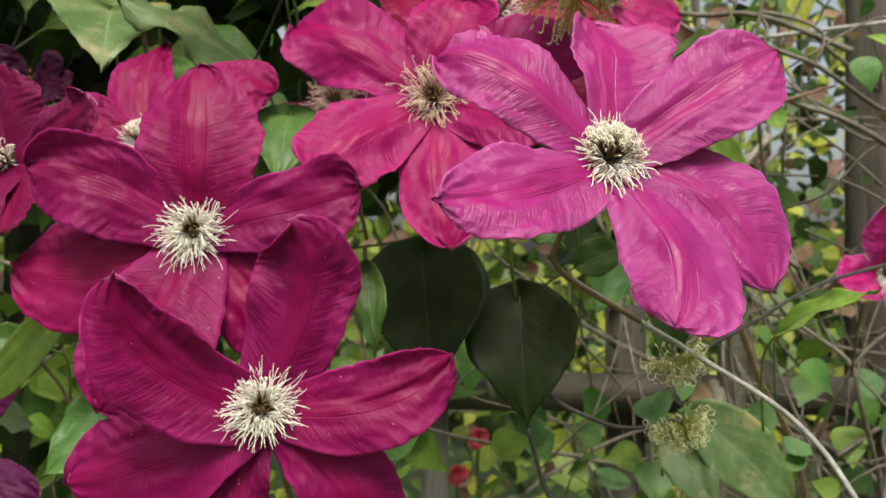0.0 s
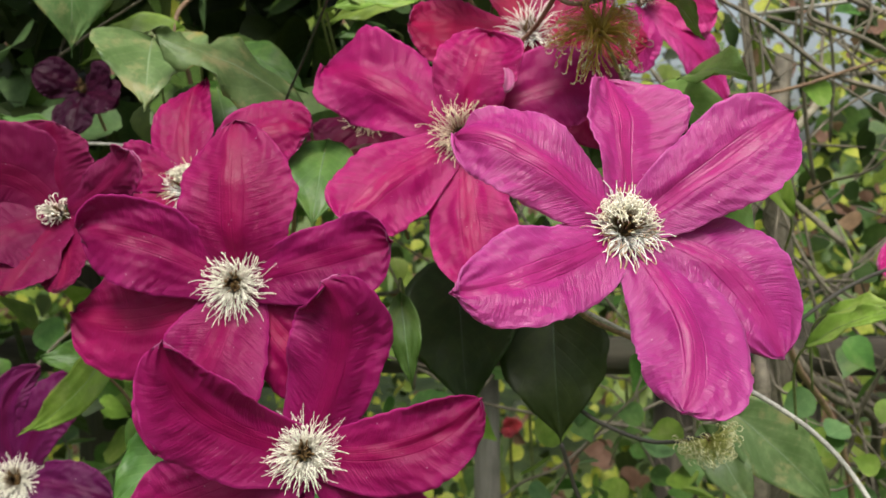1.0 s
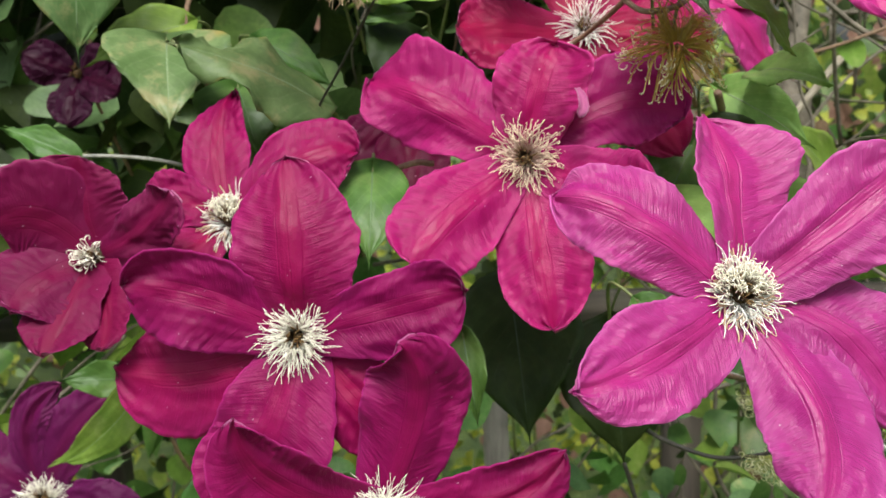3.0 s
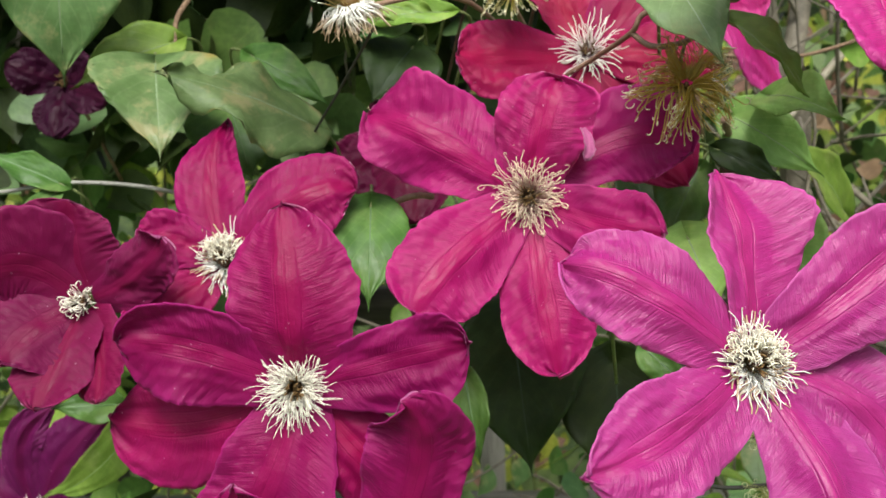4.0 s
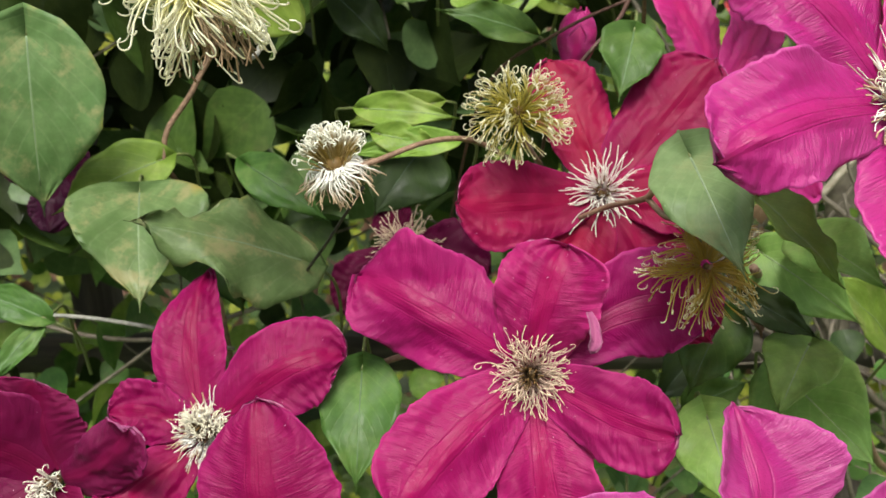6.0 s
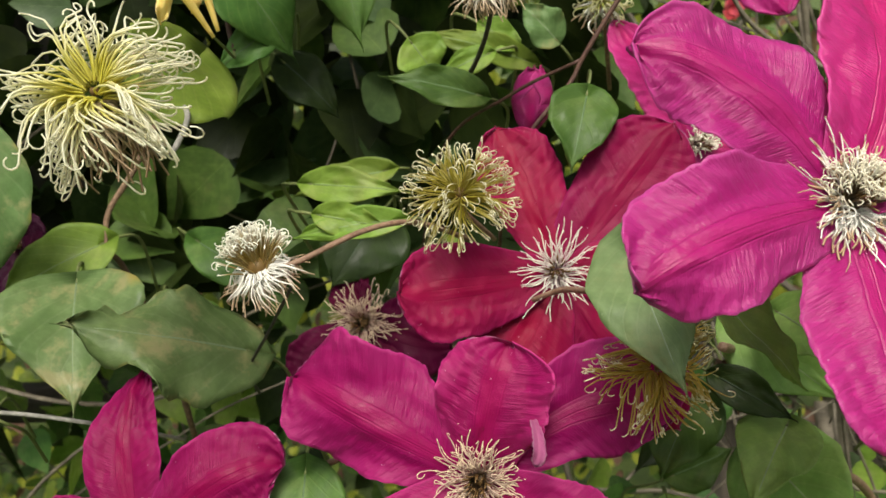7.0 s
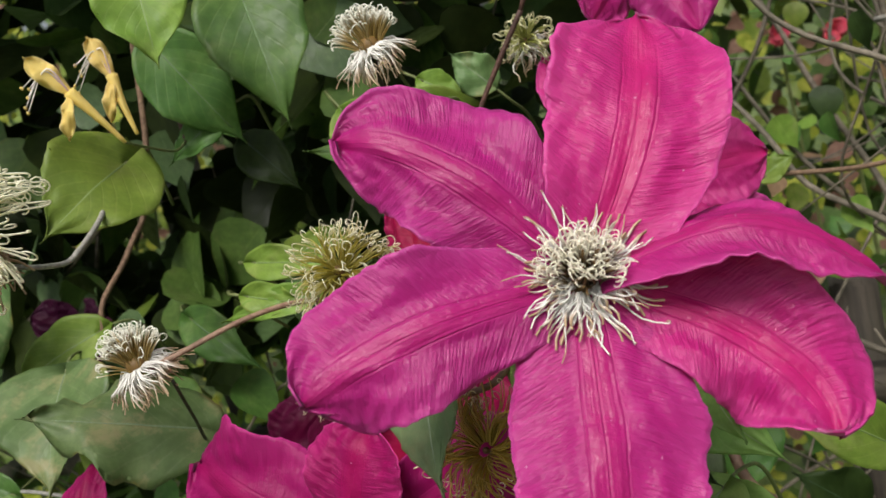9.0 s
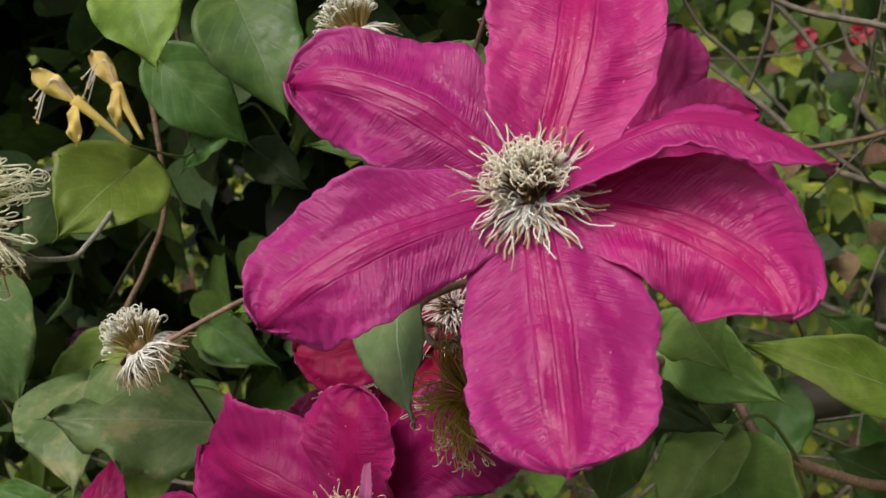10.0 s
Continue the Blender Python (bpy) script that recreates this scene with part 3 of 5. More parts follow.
def flower(label, centre, facing, petals, material=CRIMSON, stamens="open", stalk=None, seed=1, size=1.0, category="flower", single=False):
    """A clematis flower: petals from a list of (middle, tip, left and right half width, extras), a brush of stamens, pistils and a stalk."""
    rng = random.Random(seed)
    centre, z = np.array(centre, float), unit(facing)
    base = centre - 0.007 * size * z
    ob = thing("clematis_flower", base, label, category, "clematis flowers")
    for k, (mid, tip, left, right, extra) in enumerate(petals):
        given = dict(wave=0.0022, waves=1.4 + 0.6 * rng.random(), seed=seed * 1.7 + k)
        given.update(extra)
        start = base + 0.004 * unit(np.array(mid) - base) + 0.0006 * (k % 2) * z
        s = Shape()
        sepal(s, start, mid, tip, z, left, right, **given)
        part("petal", s, (material, material if material in (DEEP_SHADE_WINE, SHADE_CRIMSON) else UNDERSIDE), ob)
    s = Shape()
    ball(s, base + 0.001 * z, z, 0.0035 * size, 0.005 * size)
    for k in range(26):
        a = rng.uniform(0, 6.28)
        x, y, _ = basis(z)
        out = math.cos(a) * x + math.sin(a) * y
        tube(s, [base + 0.004 * z + out * 0.002, base + (0.008 * z + out * 0.003) * size, base + (0.0125 * z + out * rng.uniform(0.001, 0.006)) * size], 0.0005, 0.0003, 4)
    part("pistil", s, PISTIL, ob, "dark brown pistil")
    foot = base + 0.002 * z
    if stamens == "open":
        s, close = tuft("stamen", CREAM, ob, single, "cream thread-like stamens")
        brush(s, foot, z, 190, 0.0045 * size, 0.0190 * size, 0.0085 * size, 0.00021 * size, rng, wiggle=0.3)
        brush(s, foot, z, 110, 0.0045 * size, 0.0130 * size, 0.0095 * size, 0.00028 * size, rng, wiggle=0.3, hook=0.0009)
        close()
    elif stamens == "dome":
        s, close = tuft("style", MOP, ob, single, "cream curled styles with brown feet")
        mop(s, foot + 0.001 * z, unit(z + np.array((0.0, 0.0, 0.3))), 330, 0.0052 * size, 0.0058 * size, 0.0088 * size, 0.00021 * size, rng, 0.0009 * size)
        close()
        s, close = tuft("stamen", TANNED, ob, single, "white stamens with tan tips")
        brush(s, foot, z, 90, 0.005 * size, 0.0185 * size, 0.0052 * size, 0.00055 * size, rng, wiggle=0.10, spans=(0.78, 1.0))
        brush(s, foot, z, 80, 0.006 * size, 0.0205 * size, 0.0075 * size, 0.00026 * size, rng, wiggle=0.16, spans=(0.75, 1.0), hook=0.0004)
        close()
    elif stamens == "dusky":
        s, close = tuft("stamen", DUSKY, ob, single, "dusky beige stamens")
        brush(s, foot, z, 170, 0.005 * size, 0.0190 * size, 0.0095 * size, 0.00028 * size, rng, hook=0.0012, wiggle=0.35)
        close()
    elif stamens == "white":
        s, close = tuft("stamen", WHITE_THREAD, ob, single, "white straight stamens")
        brush(s, foot, z, 85, 0.003 * size, 0.022 * size, 0.010 * size, 0.00034 * size, rng, wiggle=0.12)
        brush(s, foot, z, 40, 0.002 * size, 0.006 * size, 0.009 * size, 0.0004 * size, rng, wiggle=0.12)
        close()
    elif stamens == "closed":
        s, close = tuft("stamen", CREAM, ob, single, "half-closed cream stamens")
        mop(s, foot, z, 70, 0.003 * size, 0.006 * size, 0.012 * size, 0.00036 * size, rng, 0.001)
        brush(s, foot, z, 40, 0.003 * size, 0.010 * size, 0.008 * size, 0.0003 * size, rng, wiggle=0.2)
        close()
    s = Shape()
    line = stalk or [base - 0.002 * z, base - 0.018 * z + np.array((0, 0.004, -0.004)), base - 0.035 * z + np.array((0.004, 0.012, -0.03)), base - 0.045 * z + np.array((0.01, 0.03, -0.07))]
    tube(s, smooth([base - 0.002 * z, *line[1:]]), 0.0011, 0.0014, 6)
    part("stalk", s, STEM, ob)
    return ob


def seed_head(label, centre, axis, radius, styles=STYLE_GREEN, count=110, skirt=0, stalk=None, seed=1, stalk_material=STEM_PINK, hook=0.0016, dome=1.0, thick=0.00036, single=False, form="ball", hang=None):
    """A faded flower: a knob set with curled styles, and below it a skirt of withered stamens where one is left."""
    rng = random.Random(seed)
    centre, z = np.array(centre, float), unit(axis)
    ob = thing("seed_head", centre, label, "seed head", "clematis seed heads")
    s = Shape()
    ball(s, centre - (0.1 * radius if form == "mop" else 0.0) * z, z, radius * (0.05 if form == "fan" else 0.27 if form == "mop" else 0.14), radius * (0.12 if form == "fan" else 0.5 if form == "mop" else 0.4))
    part("core", s, CORE if form == "mop" else PISTIL, ob)
    x, y, _ = basis(z)
    s, close = tuft("style", styles, ob, single)
    if form == "mop":
        mop(s, centre - 0.35 * radius * z, z, count, 0.22 * radius, 0.62 * radius, 0.95 * radius, thick, rng, hook, (0.2, -0.97, 0.0))
    for k in range(count if form != "mop" else 0):
        low, top = (-0.35, 0.62) if form == "fan" else (-0.15, 1.0)
        w, e = rng.uniform(0, 6.28), math.asin((low + (top - low) * rng.random() ** (1.5 if form == "fan" else 1.0)) * min(dome, 1.0))
        out = math.cos(w) * x + math.sin(w) * y
        way = math.cos(e) * out + math.sin(e) * z
        turn = unit(np.cross(way, z) + 0.001)
        span = radius * rng.uniform(0.55 if form == "fan" else 0.72, 1.0)
        bend = rng.uniform(0.2, 0.95) if form == "fan" else rng.uniform(-0.1, 0.3)
        pts = [centre + way * (0.12 * radius + (span - 0.12 * radius) * t) + z * bend * radius * t * (1 - t) - z * 0.12 * radius * t**2 + turn * (0.2 if form == "fan" else 0.12) * radius * t * math.sin(3 * t + 5 * w) for t in np.linspace(0, 1, 6)]
        a = unit(pts[-1] - pts[-2])
        b = unit(np.cross(a, unit(turn + rng.uniform(-0.8, 0.8) * z)) * rng.choice((-1, 1)))
        rad, arc = hook * rng.uniform(0.6, 1.5), rng.uniform(2.0, 5.2)
        end = pts[-1]
        pts += [end + rad * (math.sin(arc * n / 6) * a + (1 - math.cos(arc * n / 6)) * b) for n in range(1, 7)]
        tube(s, pts, thick, thick * 0.8, 4, caps=False)
    close()
    if skirt:
        s, close = tuft("withered_stamen", DRY if hang else WITHER, ob, single, "withered pale stamens")
        if hang:
            x, y, z = basis(-np.array(hang, float))
        for k in range(skirt):
            w = rng.uniform(0, 6.28)
            out = math.cos(w) * x + math.sin(w) * y
            size = radius * rng.uniform(0.55, 1.05) * (0.8 if hang else 1.0)
            flare = rng.uniform(0.05, 0.45) if hang else rng.uniform(0.2, 1.15)
            lean, kink = rng.uniform(-0.3, 0.3), rng.uniform(0.0, 0.16)
            pts = [centre - 0.1 * radius * z + out * (0.16 * radius + size * flare * t**0.8) - z * size * (0.95 * t**1.6 * (1.25 - 0.6 * flare)) + (kink * out * math.sin(9 * t + 5 * w) + (lean * t * t + kink * math.sin(8 * t + 3 * w)) * np.cross(z, out)) * radius for t in np.linspace(0, 1, 7)]
            tube(s, pts, thick * 1.5, thick * 0.9, 4, caps=False)
        close()
    if stalk is not None:
        s = Shape()
        tube(s, smooth([centre - 0.15 * radius * z, *stalk]), 0.0011, 0.0013, 7)
        part("stalk", s, stalk_material, ob)
    return ob


WITHER = thread_material("stamen_withered", (0.94, 0.92, 0.87), (0.50, 0.35, 0.22), 0.5, 0.95)
leaf_count = 0
RIB = {tone: bark_material("midrib_" + tone, tuple(0.8 * v for v in low), tuple(v for v in low), 300.0, 0.5) for tone, low in (("mid", (0.11, 0.19, 0.075)), ("pale", (0.2, 0.28, 0.15)), ("light", (0.2, 0.29, 0.09)), ("fresh", (0.3, 0.41, 0.18)), ("mildew", (0.27, 0.35, 0.21)), ("dead", (0.2, 0.12, 0.08)), ("blue", (0.15, 0.23, 0.12)), ("dark", (0.026, 0.055, 0.02)))}


def leaf(base, tip, width, tone="mid", face=(0, -0.8, 0.6), bow=0.08, cup=0.1, fold=0.12, roll=0.0, label="", stalk=None, bend=0.0, wave=0.002, lobes=0.17, lift=(0.0, 0.0), point=0.08, up=0.3, ragged=0.045, ripple=0.0005):
    """A heart-shaped leaf with a blade and a stalk that leads back into the plant."""
    global leaf_count
    leaf_count += 1
    words = {"mid": "mid-green heart-shaped clematis leaf with pale veins", "pale": "pale green clematis leaf with a mildewed, stained face", "light": "fresh yellow-green pointed climber leaf", "mildew": "pale grey-green mildewed clematis leaf", "fresh": "light fresh green pointed clematis leaf", "blue": "smooth grey-green clematis leaf hanging on its stalk", "dark": "clematis leaf in the thicket, green darkened to imitate shade"}
    ob = thing("climber_leaf", base, label or words[tone], "leaf", "climber leaves")
    face = unit(np.array(face) + (0, 0, up))
    s = Shape()
    spine = blade(s, base, tip, face, width, leaf_outline, bow=bow, cup=cup, fold=fold, roll=roll, lobes=lobes, bend=bend, wave=wave, lift=lift, point=point, crumple=0.0012, seed=leaf_count * 0.77, rows=22, cols=14, thick=0.0003, ragged=ragged, ripple=ripple)
    body = part("blade", s, LEAVES[tone] if tone in LEAVES else DEAD, ob)
    s = Shape()
    tube(s, spine[:-4] - 0.00025 * face, 0.0006, 0.0003, 6)
    part("midrib", s, RIB[tone], body, origin=ob.location)
    s = Shape()
    b, along = np.array(base, float), unit(np.array(tip, float) - np.array(base, float))
    line = stalk or [b - 0.012 * along - 0.004 * face, b - 0.02 * along - 0.022 * face, b - 0.018 * along - 0.05 * face + np.array((0, 0.01, -0.02))]
    tube(s, smooth([b, *line]), 0.0007, 0.0010, 5)
    part("leaf_stalk", s, STEM_GREEN, ob)
    return ob


def stem(points, r0, r1, material, label, name="climbing_vine", category="vine", knots=()):
    s = Shape()
    tube(s, smooth(points, 8), r0, r1, 8)
    ob = part(name, s, material, None, label, origin=points[0])
    return tagged(ob, label, category, "vine stems")


# ---- ground and fence ----
def block(shape, lo, hi, slot=0, grain=2):
    """A box with lightly chamfered edges; its UV runs along the grain."""
    lo, hi = np.array(lo, float), np.array(hi, float)
    bm = bmesh.new()
    bmesh.ops.create_cube(bm, size=1.0, matrix=Matrix.LocRotScale((lo + hi) / 2, None, hi - lo))
    bmesh.ops.bevel(bm, geom=bm.edges[:], offset=min(hi - lo) * 0.09, segments=2, affect="EDGES")
    cross = [k for k in range(3) if k != grain]
    bm.verts.index_update()
    verts = [tuple(v.co) for v in bm.verts]
    uvs = [((v[cross[0]] + 0.7 * v[cross[1]]) % 7.0, v[grain]) for v in verts]
    for f in bm.faces:
        shape.f.append([v.index + shape.n for v in f.verts])
        shape.slot.append(slot)
    shape.v.append(np.array(verts))
    shape.uv.append(np.array(uvs))
    shape.n += len(verts)
    bm.free()


GRASS, t_, sh_, out_ = nodes_of("grass_ground")
place_ = t_.nodes.new("ShaderNodeTexCoord").outputs["Object"]
t_.links.new(mixer(t_, ramp(t_, noise_of(t_, place_, 6.0, 6.0, 0.7), 0.35, 0.65), (0.05, 0.08, 0.02), (0.11, 0.15, 0.035)), sh_.inputs["Base Color"])
sh_.inputs["Roughness"].default_value = 0.9
bumped(t_, sh_, noise_of(t_, place_, 60.0, 5.0), 0.8, 0.02)
s = Shape()
edge = [-400, -40, -8, -3, 0, 3, 8, 40, 400]
vs = [(x, y, 0.02 * noise.noise((x * 0.7, y * 0.7, 0.0))) for y in edge for x in edge]
s.put(vs, [(v[0], v[1]) for v in vs], [[r * 9 + c, r * 9 + c + 1, r * 9 + c + 10, r * 9 + c + 9] for r in range(8) for c in range(8)])
tagged(part("ground", s, GRASS), "rough green garden grass", "ground", kind="structure")

fence = thing("garden_fence", (0.1, 0.86, 0), "weathered brown wooden post and rail garden fence", "fence")
for z0, y0, deep, high, wood in ((1.045, 1.02, 0.03, 0.04, FENCE), (0.80, 0.97, 0.08, 0.025, GREY_WOOD), (0.42, 1.02, 0.03, 0.05, FENCE)):
    s = Shape()
    block(s, (-2.2, y0, z0), (2.4, y0 + deep, z0 + high), grain=0)
    part("rail", s, wood, fence)
for x0, wide, top, wood in ((-1.35, 0.05, 1.75, FENCE), (-0.52, 0.045, 1.75, FENCE), (-0.03, 0.03, 1.06, GREY_WOOD), (0.19, 0.042, 1.16, FENCE), (0.34, 0.028, 1.1, FENCE), (0.49, 0.07, 1.8, FENCE), (0.62, 0.035, 1.5, FENCE), (1.2, 0.06, 1.8, FENCE)):
    s = Shape()
    block(s, (x0 - wide / 2, 1.057, -0.05), (x0 + wide / 2, 1.057 + wide, top))
    part("post", s, wood, fence)


# ---- foliage far and near behind the fence ----
def scatter(name, label, count, lo, hi, sizes, materials, seed, facing=(0, -0.7, 0.7), loose=0.8, keep=None, kind="stuff", category="foliage", ribs=4):
    """Many small pointed leaves, each a folded blade of its own, joined into one mesh."""
    rng = random.Random(seed)
    verts, uvs, faces, slots, total = [], [], [], [], 0
    outline = [(0.0, 0.0), (0.04, 0.22), (0.14, 0.4), (0.3, 0.5), (0.48, 0.46), (0.66, 0.32), (0.84, 0.13), (1.0, 0.0)]
    inner = len(outline) - 2
    done = 0
    while done < count:
        c = np.array([rng.uniform(a, b) for a, b in zip(lo, hi)])
        if keep is not None and not keep(c, rng):
            continue
        done += 1
        n = unit(np.array(facing) + loose * np.array([rng.gauss(0, 1) for _ in range(3)]))
        u = unit(np.cross(n, [rng.gauss(0, 1) for _ in range(3)]))
        u = unit(u + np.array((0, 0, -0.5)))
        n = unit(n - u * (n @ u))
        side = np.cross(u, n)
        size = rng.uniform(*sizes)
        drop, fold, swing = rng.uniform(-0.1, 0.25), rng.uniform(0.05, 0.35), rng.uniform(-0.15, 0.15)
        local = []
        for a, w in outline:
            mid = c + size * (u * (a - 0.5) - n * drop * a * a * 1.5 + side * swing * a * a)
            if w == 0:
                local.append((mid, (0.5, a)))
            else:
                local += [(mid + size * (-side * w * 0.85 + n * fold * w), (0.0, a)), (mid, (0.5, a)), (mid + size * (side * w * 0.85 + n * fold * w), (1.0, a))]
        verts += [v for v, _ in local]
        uvs += [w for _, w in local]
        o = total
        quads = [[o, o + 2, o + 1], [o, o + 3, o + 2]]
        for r in range(inner - 1):
            k = o + 1 + 3 * r
            quads += [[k, k + 1, k + 4, k + 3], [k + 1, k + 2, k + 5, k + 4]]
        k, end = o + 1 + 3 * (inner - 1), o + 1 + 3 * inner
        quads += [[k, k + 1, end], [k + 1, k + 2, end]]
        faces += quads
        slots += [rng.randrange(len(materials))] * len(quads)
        total += len(local)
    s = Shape()
    s.v, s.uv, s.f, s.slot, s.n = [np.array(verts)], [np.array(uvs)], faces, slots, total
    return tagged(part(name, s, materials), label, category, kind=kind)


def twigs(name, label, count, lo, hi, spans, radii, material, seed, upright=1.0):
    rng = random.Random(seed)
    s = Shape()
    for _ in range(count):
        p = np.array([rng.uniform(a, b) for a, b in zip(lo, hi)])
        way = unit((rng.gauss(0, 0.7), rng.gauss(0, 0.3), upright * rng.choice((1, 1, -0.4)) + rng.gauss(0, 0.4)))
        pts = [p]
        for _ in range(7):
            way = unit(way + 0.28 * np.array([rng.gauss(0, 1) for _ in range(3)]))
            step = pts[-1] + way * rng.uniform(*spans) / 7
            step[1] = max(step[1], lo[1])
            pts.append(step)
        r = rng.uniform(*radii)
        tube(s, smooth(pts, 4), r, r * 0.5, 5)
    return tagged(part(name, s, material), label, "twigs", kind="stuff")


def bushy(centre, half, seed):
    """True inside a rounded, uneven clump."""
    def inside(c, rng):
        q = (np.asarray(c) - centre) / half
        return (np.abs(q) ** 3.2).sum() ** (1 / 3.2) < 1.0 + 0.32 * noise.noise((c[0] * 5.0 + seed, c[1] * 5.0, c[2] * 5.0))
    return inside


scatter("far_hedge", "yellow-green shrubs beyond the fence, sunlight put into their colour", 20000, (-3.2, 1.3, -0.1), (3.5, 3.1, 1.9), (0.022, 0.055), [LEAVES["sunny"], LEAVES["light"], LEAVES["dark"], LEAVES["mid"], LEAVES["sunny"], DEAD], 11, loose=0.55,
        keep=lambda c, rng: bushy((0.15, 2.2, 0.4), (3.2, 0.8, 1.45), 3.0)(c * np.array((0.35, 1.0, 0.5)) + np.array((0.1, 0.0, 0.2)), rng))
scatter("far_trees", "tall mid-green trees behind the garden", 5000, (-4.5, 3.4, 0.4), (4.8, 5.2, 4.2), (0.11, 0.22), [LEAVES["mid"], LEAVES["dark"], LEAVES["light"]], 12, keep=lambda c, rng: rng.random() < (0.3 if c[0] > 0.2 and c[2] > 1.6 else 1.0))
scatter("climber_foliage", "tangled small green climber leaves on the fence", 1000, (0.14, 0.76, 0.75), (1.2, 1.3, 1.85), (0.013, 0.032), [LEAVES["dark"], LEAVES["mid"], LEAVES["dark"], LEAVES["light"], DEAD], 13,
        keep=lambda c, rng: rng.random() < (0.35 if c[2] < 1.15 else 0.75 if c[2] < 1.3 else 0.4))
scatter("low_foliage", "green leaves below the flowers along the fence", 760, (-0.9, 0.66, 0.55), (0.75, 0.98, 1.13), (0.025, 0.06), [LEAVES["mid"], LEAVES["pale"], LEAVES["light"]], 14,
        keep=lambda c, rng: rng.random() < (0.9 if c[2] < 0.95 else 0.3))
scatter("front_foliage", "small green leaves in front of the fence posts", 240, (0.02, 0.62, 0.78), (0.52, 0.9, 1.1), (0.018, 0.042), [LEAVES["mid"], LEAVES["blue"], LEAVES["light"], LEAVES["mid"]], 18)
# Half of these leaves take the green darkened to stand for shade.
scatter("vine_thicket", "dense climber leaves behind the flowers, many coloured dark for shade", 2100, (-0.85, 0.69, 1.26), (0.09, 1.0, 2.0), (0.035, 0.072), [LEAVES["dark"], LEAVES["mid"], LEAVES["dark"], LEAVES["blue"]], 15, keep=bushy((-0.335, 0.80, 1.60), (0.47, 0.18, 0.39), 7.0))
# Added canopy above the view, there only to shade what grows behind.
scatter("upper_thicket", "unseen climber leaves added overhead to shade the plants behind", 900, (-0.9, 0.52, 1.62), (0.06, 1.0, 2.1), (0.045, 0.08), [LEAVES["dark"], LEAVES["mid"]], 17, keep=bushy((-0.42, 0.76, 1.84), (0.54, 0.28, 0.28), 9.0))
scatter("side_thicket", "mixed green leaves between old stems", 420, (-0.9, 0.68, 0.9), (-0.2, 1.1, 1.32), (0.03, 0.06), [LEAVES["mid"], LEAVES["light"], LEAVES["dark"]], 16)
twigs("old_vine_twigs", "tangle of bare brown vine twigs", 240, (0.2, 0.78, 0.7), (0.95, 1.2, 1.5), (0.25, 0.7), (0.001, 0.003), TWIG, 21)
twigs("old_vine_stems", "thick old brown vine stems", 10, (0.34, 0.92, 0.5), (0.95, 1.2, 1.0), (0.7, 1.2), (0.003, 0.007), TWIG, 22)
twigs("thicket_twigs", "thin brown twigs in the thicket", 36, (-0.8, 0.72, 0.9), (0.1, 0.95, 1.3), (0.25, 0.6), (0.001, 0.003), TWIG, 23)

# ---- flowers ----
flower("large open magenta-pink clematis flower facing the sky", (0.077, 0.325, 1.252), (0.20, -0.87, 0.45), [
    ((0.039, 0.321, 1.279), (0.013, 0.330, 1.286), 0.0176, 0.0198, dict(peak=0.52, blunt=2.4, cup=-0.12, ridge=0.16, grow=0.5)),
    ((0.076, 0.344, 1.286), (0.071, 0.365, 1.310), 0.0137, 0.0262, dict(peak=0.7, blunt=1.4, grow=0.42, roll=-20, lift=(0.2, 0.5))),
    ((0.110, 0.334, 1.273), (0.141, 0.349, 1.293), 0.0185, 0.0197, dict(peak=0.62, blunt=3.4, fold=0.1, grow=0.4)),
    ((0.111, 0.325, 1.236), (0.132, 0.321, 1.203), 0.0213, 0.0186, dict(peak=0.6, blunt=2.6, grow=0.45)),
    ((0.095, 0.303, 1.215), (0.091, 0.283, 1.193), 0.0228, 0.0185, dict(peak=0.55, blunt=3.0, cup=-0.15, ridge=0.16, grow=0.45)),
    ((0.045, 0.303, 1.237), (0.016, 0.284, 1.232), 0.0201, 0.0174, dict(peak=0.5, blunt=2.2, fold=0.1, ridge=0.06, grow=0.55)),
], ORCHID, "dome", [0, (0.062, 0.36, 1.225), (0.063, 0.388, 1.208), (0.104, 0.433, 1.184)], seed=2, single=True)
folded = flower("open crimson clematis flower with a folded upper petal", (0.005, 0.433, 1.292), (0.00, -0.95, 0.30), [
    ((-0.035, 0.440, 1.316), (-0.067, 0.453, 1.329), 0.0222, 0.0276, dict(peak=0.6, blunt=3.6, wave=0.006, ridge=0.1)),
    ((-0.029, 0.414, 1.268), (-0.045, 0.399, 1.250), 0.0232, 0.0222, dict(peak=0.55, blunt=3.2, ridge=0.1, grow=0.4)),
    ((0.010, 0.414, 1.248), (0.015, 0.405, 1.218), 0.0228, 0.0194, dict(peak=0.5, blunt=2.2, grow=0.45)),
    ((0.039, 0.417, 1.280), (0.059, 0.406, 1.279), 0.0180, 0.0185, dict(peak=0.55, blunt=2.6, grow=0.45)),
    ((0.011, 0.438, 1.322), (0.020, 0.447, 1.341), 0.0208, 0.0222, dict(peak=0.55, blunt=4.0, lift=(0.0, 0.5), wave=0.003, grow=0.5)),
    ((0.049, 0.449, 1.314), (0.079, 0.453, 1.306), 0.0239, 0.0204, dict(peak=0.62, blunt=3.0)),
], CERISE, "dusky", seed=3)
s = Shape()
sepal(s, (0.028, 0.423, 1.322), (0.030, 0.414, 1.316), (0.028, 0.412, 1.310), (0.2, -0.35, 0.9), 0.0022, 0.0022, grow=0.5, cup=0.3, seed=2.2, rows=20, cols=12, slots=(0, 0), crumple=0.0004, wave=0.0005)
part("petal_fold", s, UNDERSIDE, folded, "pale lilac folded back of a petal")
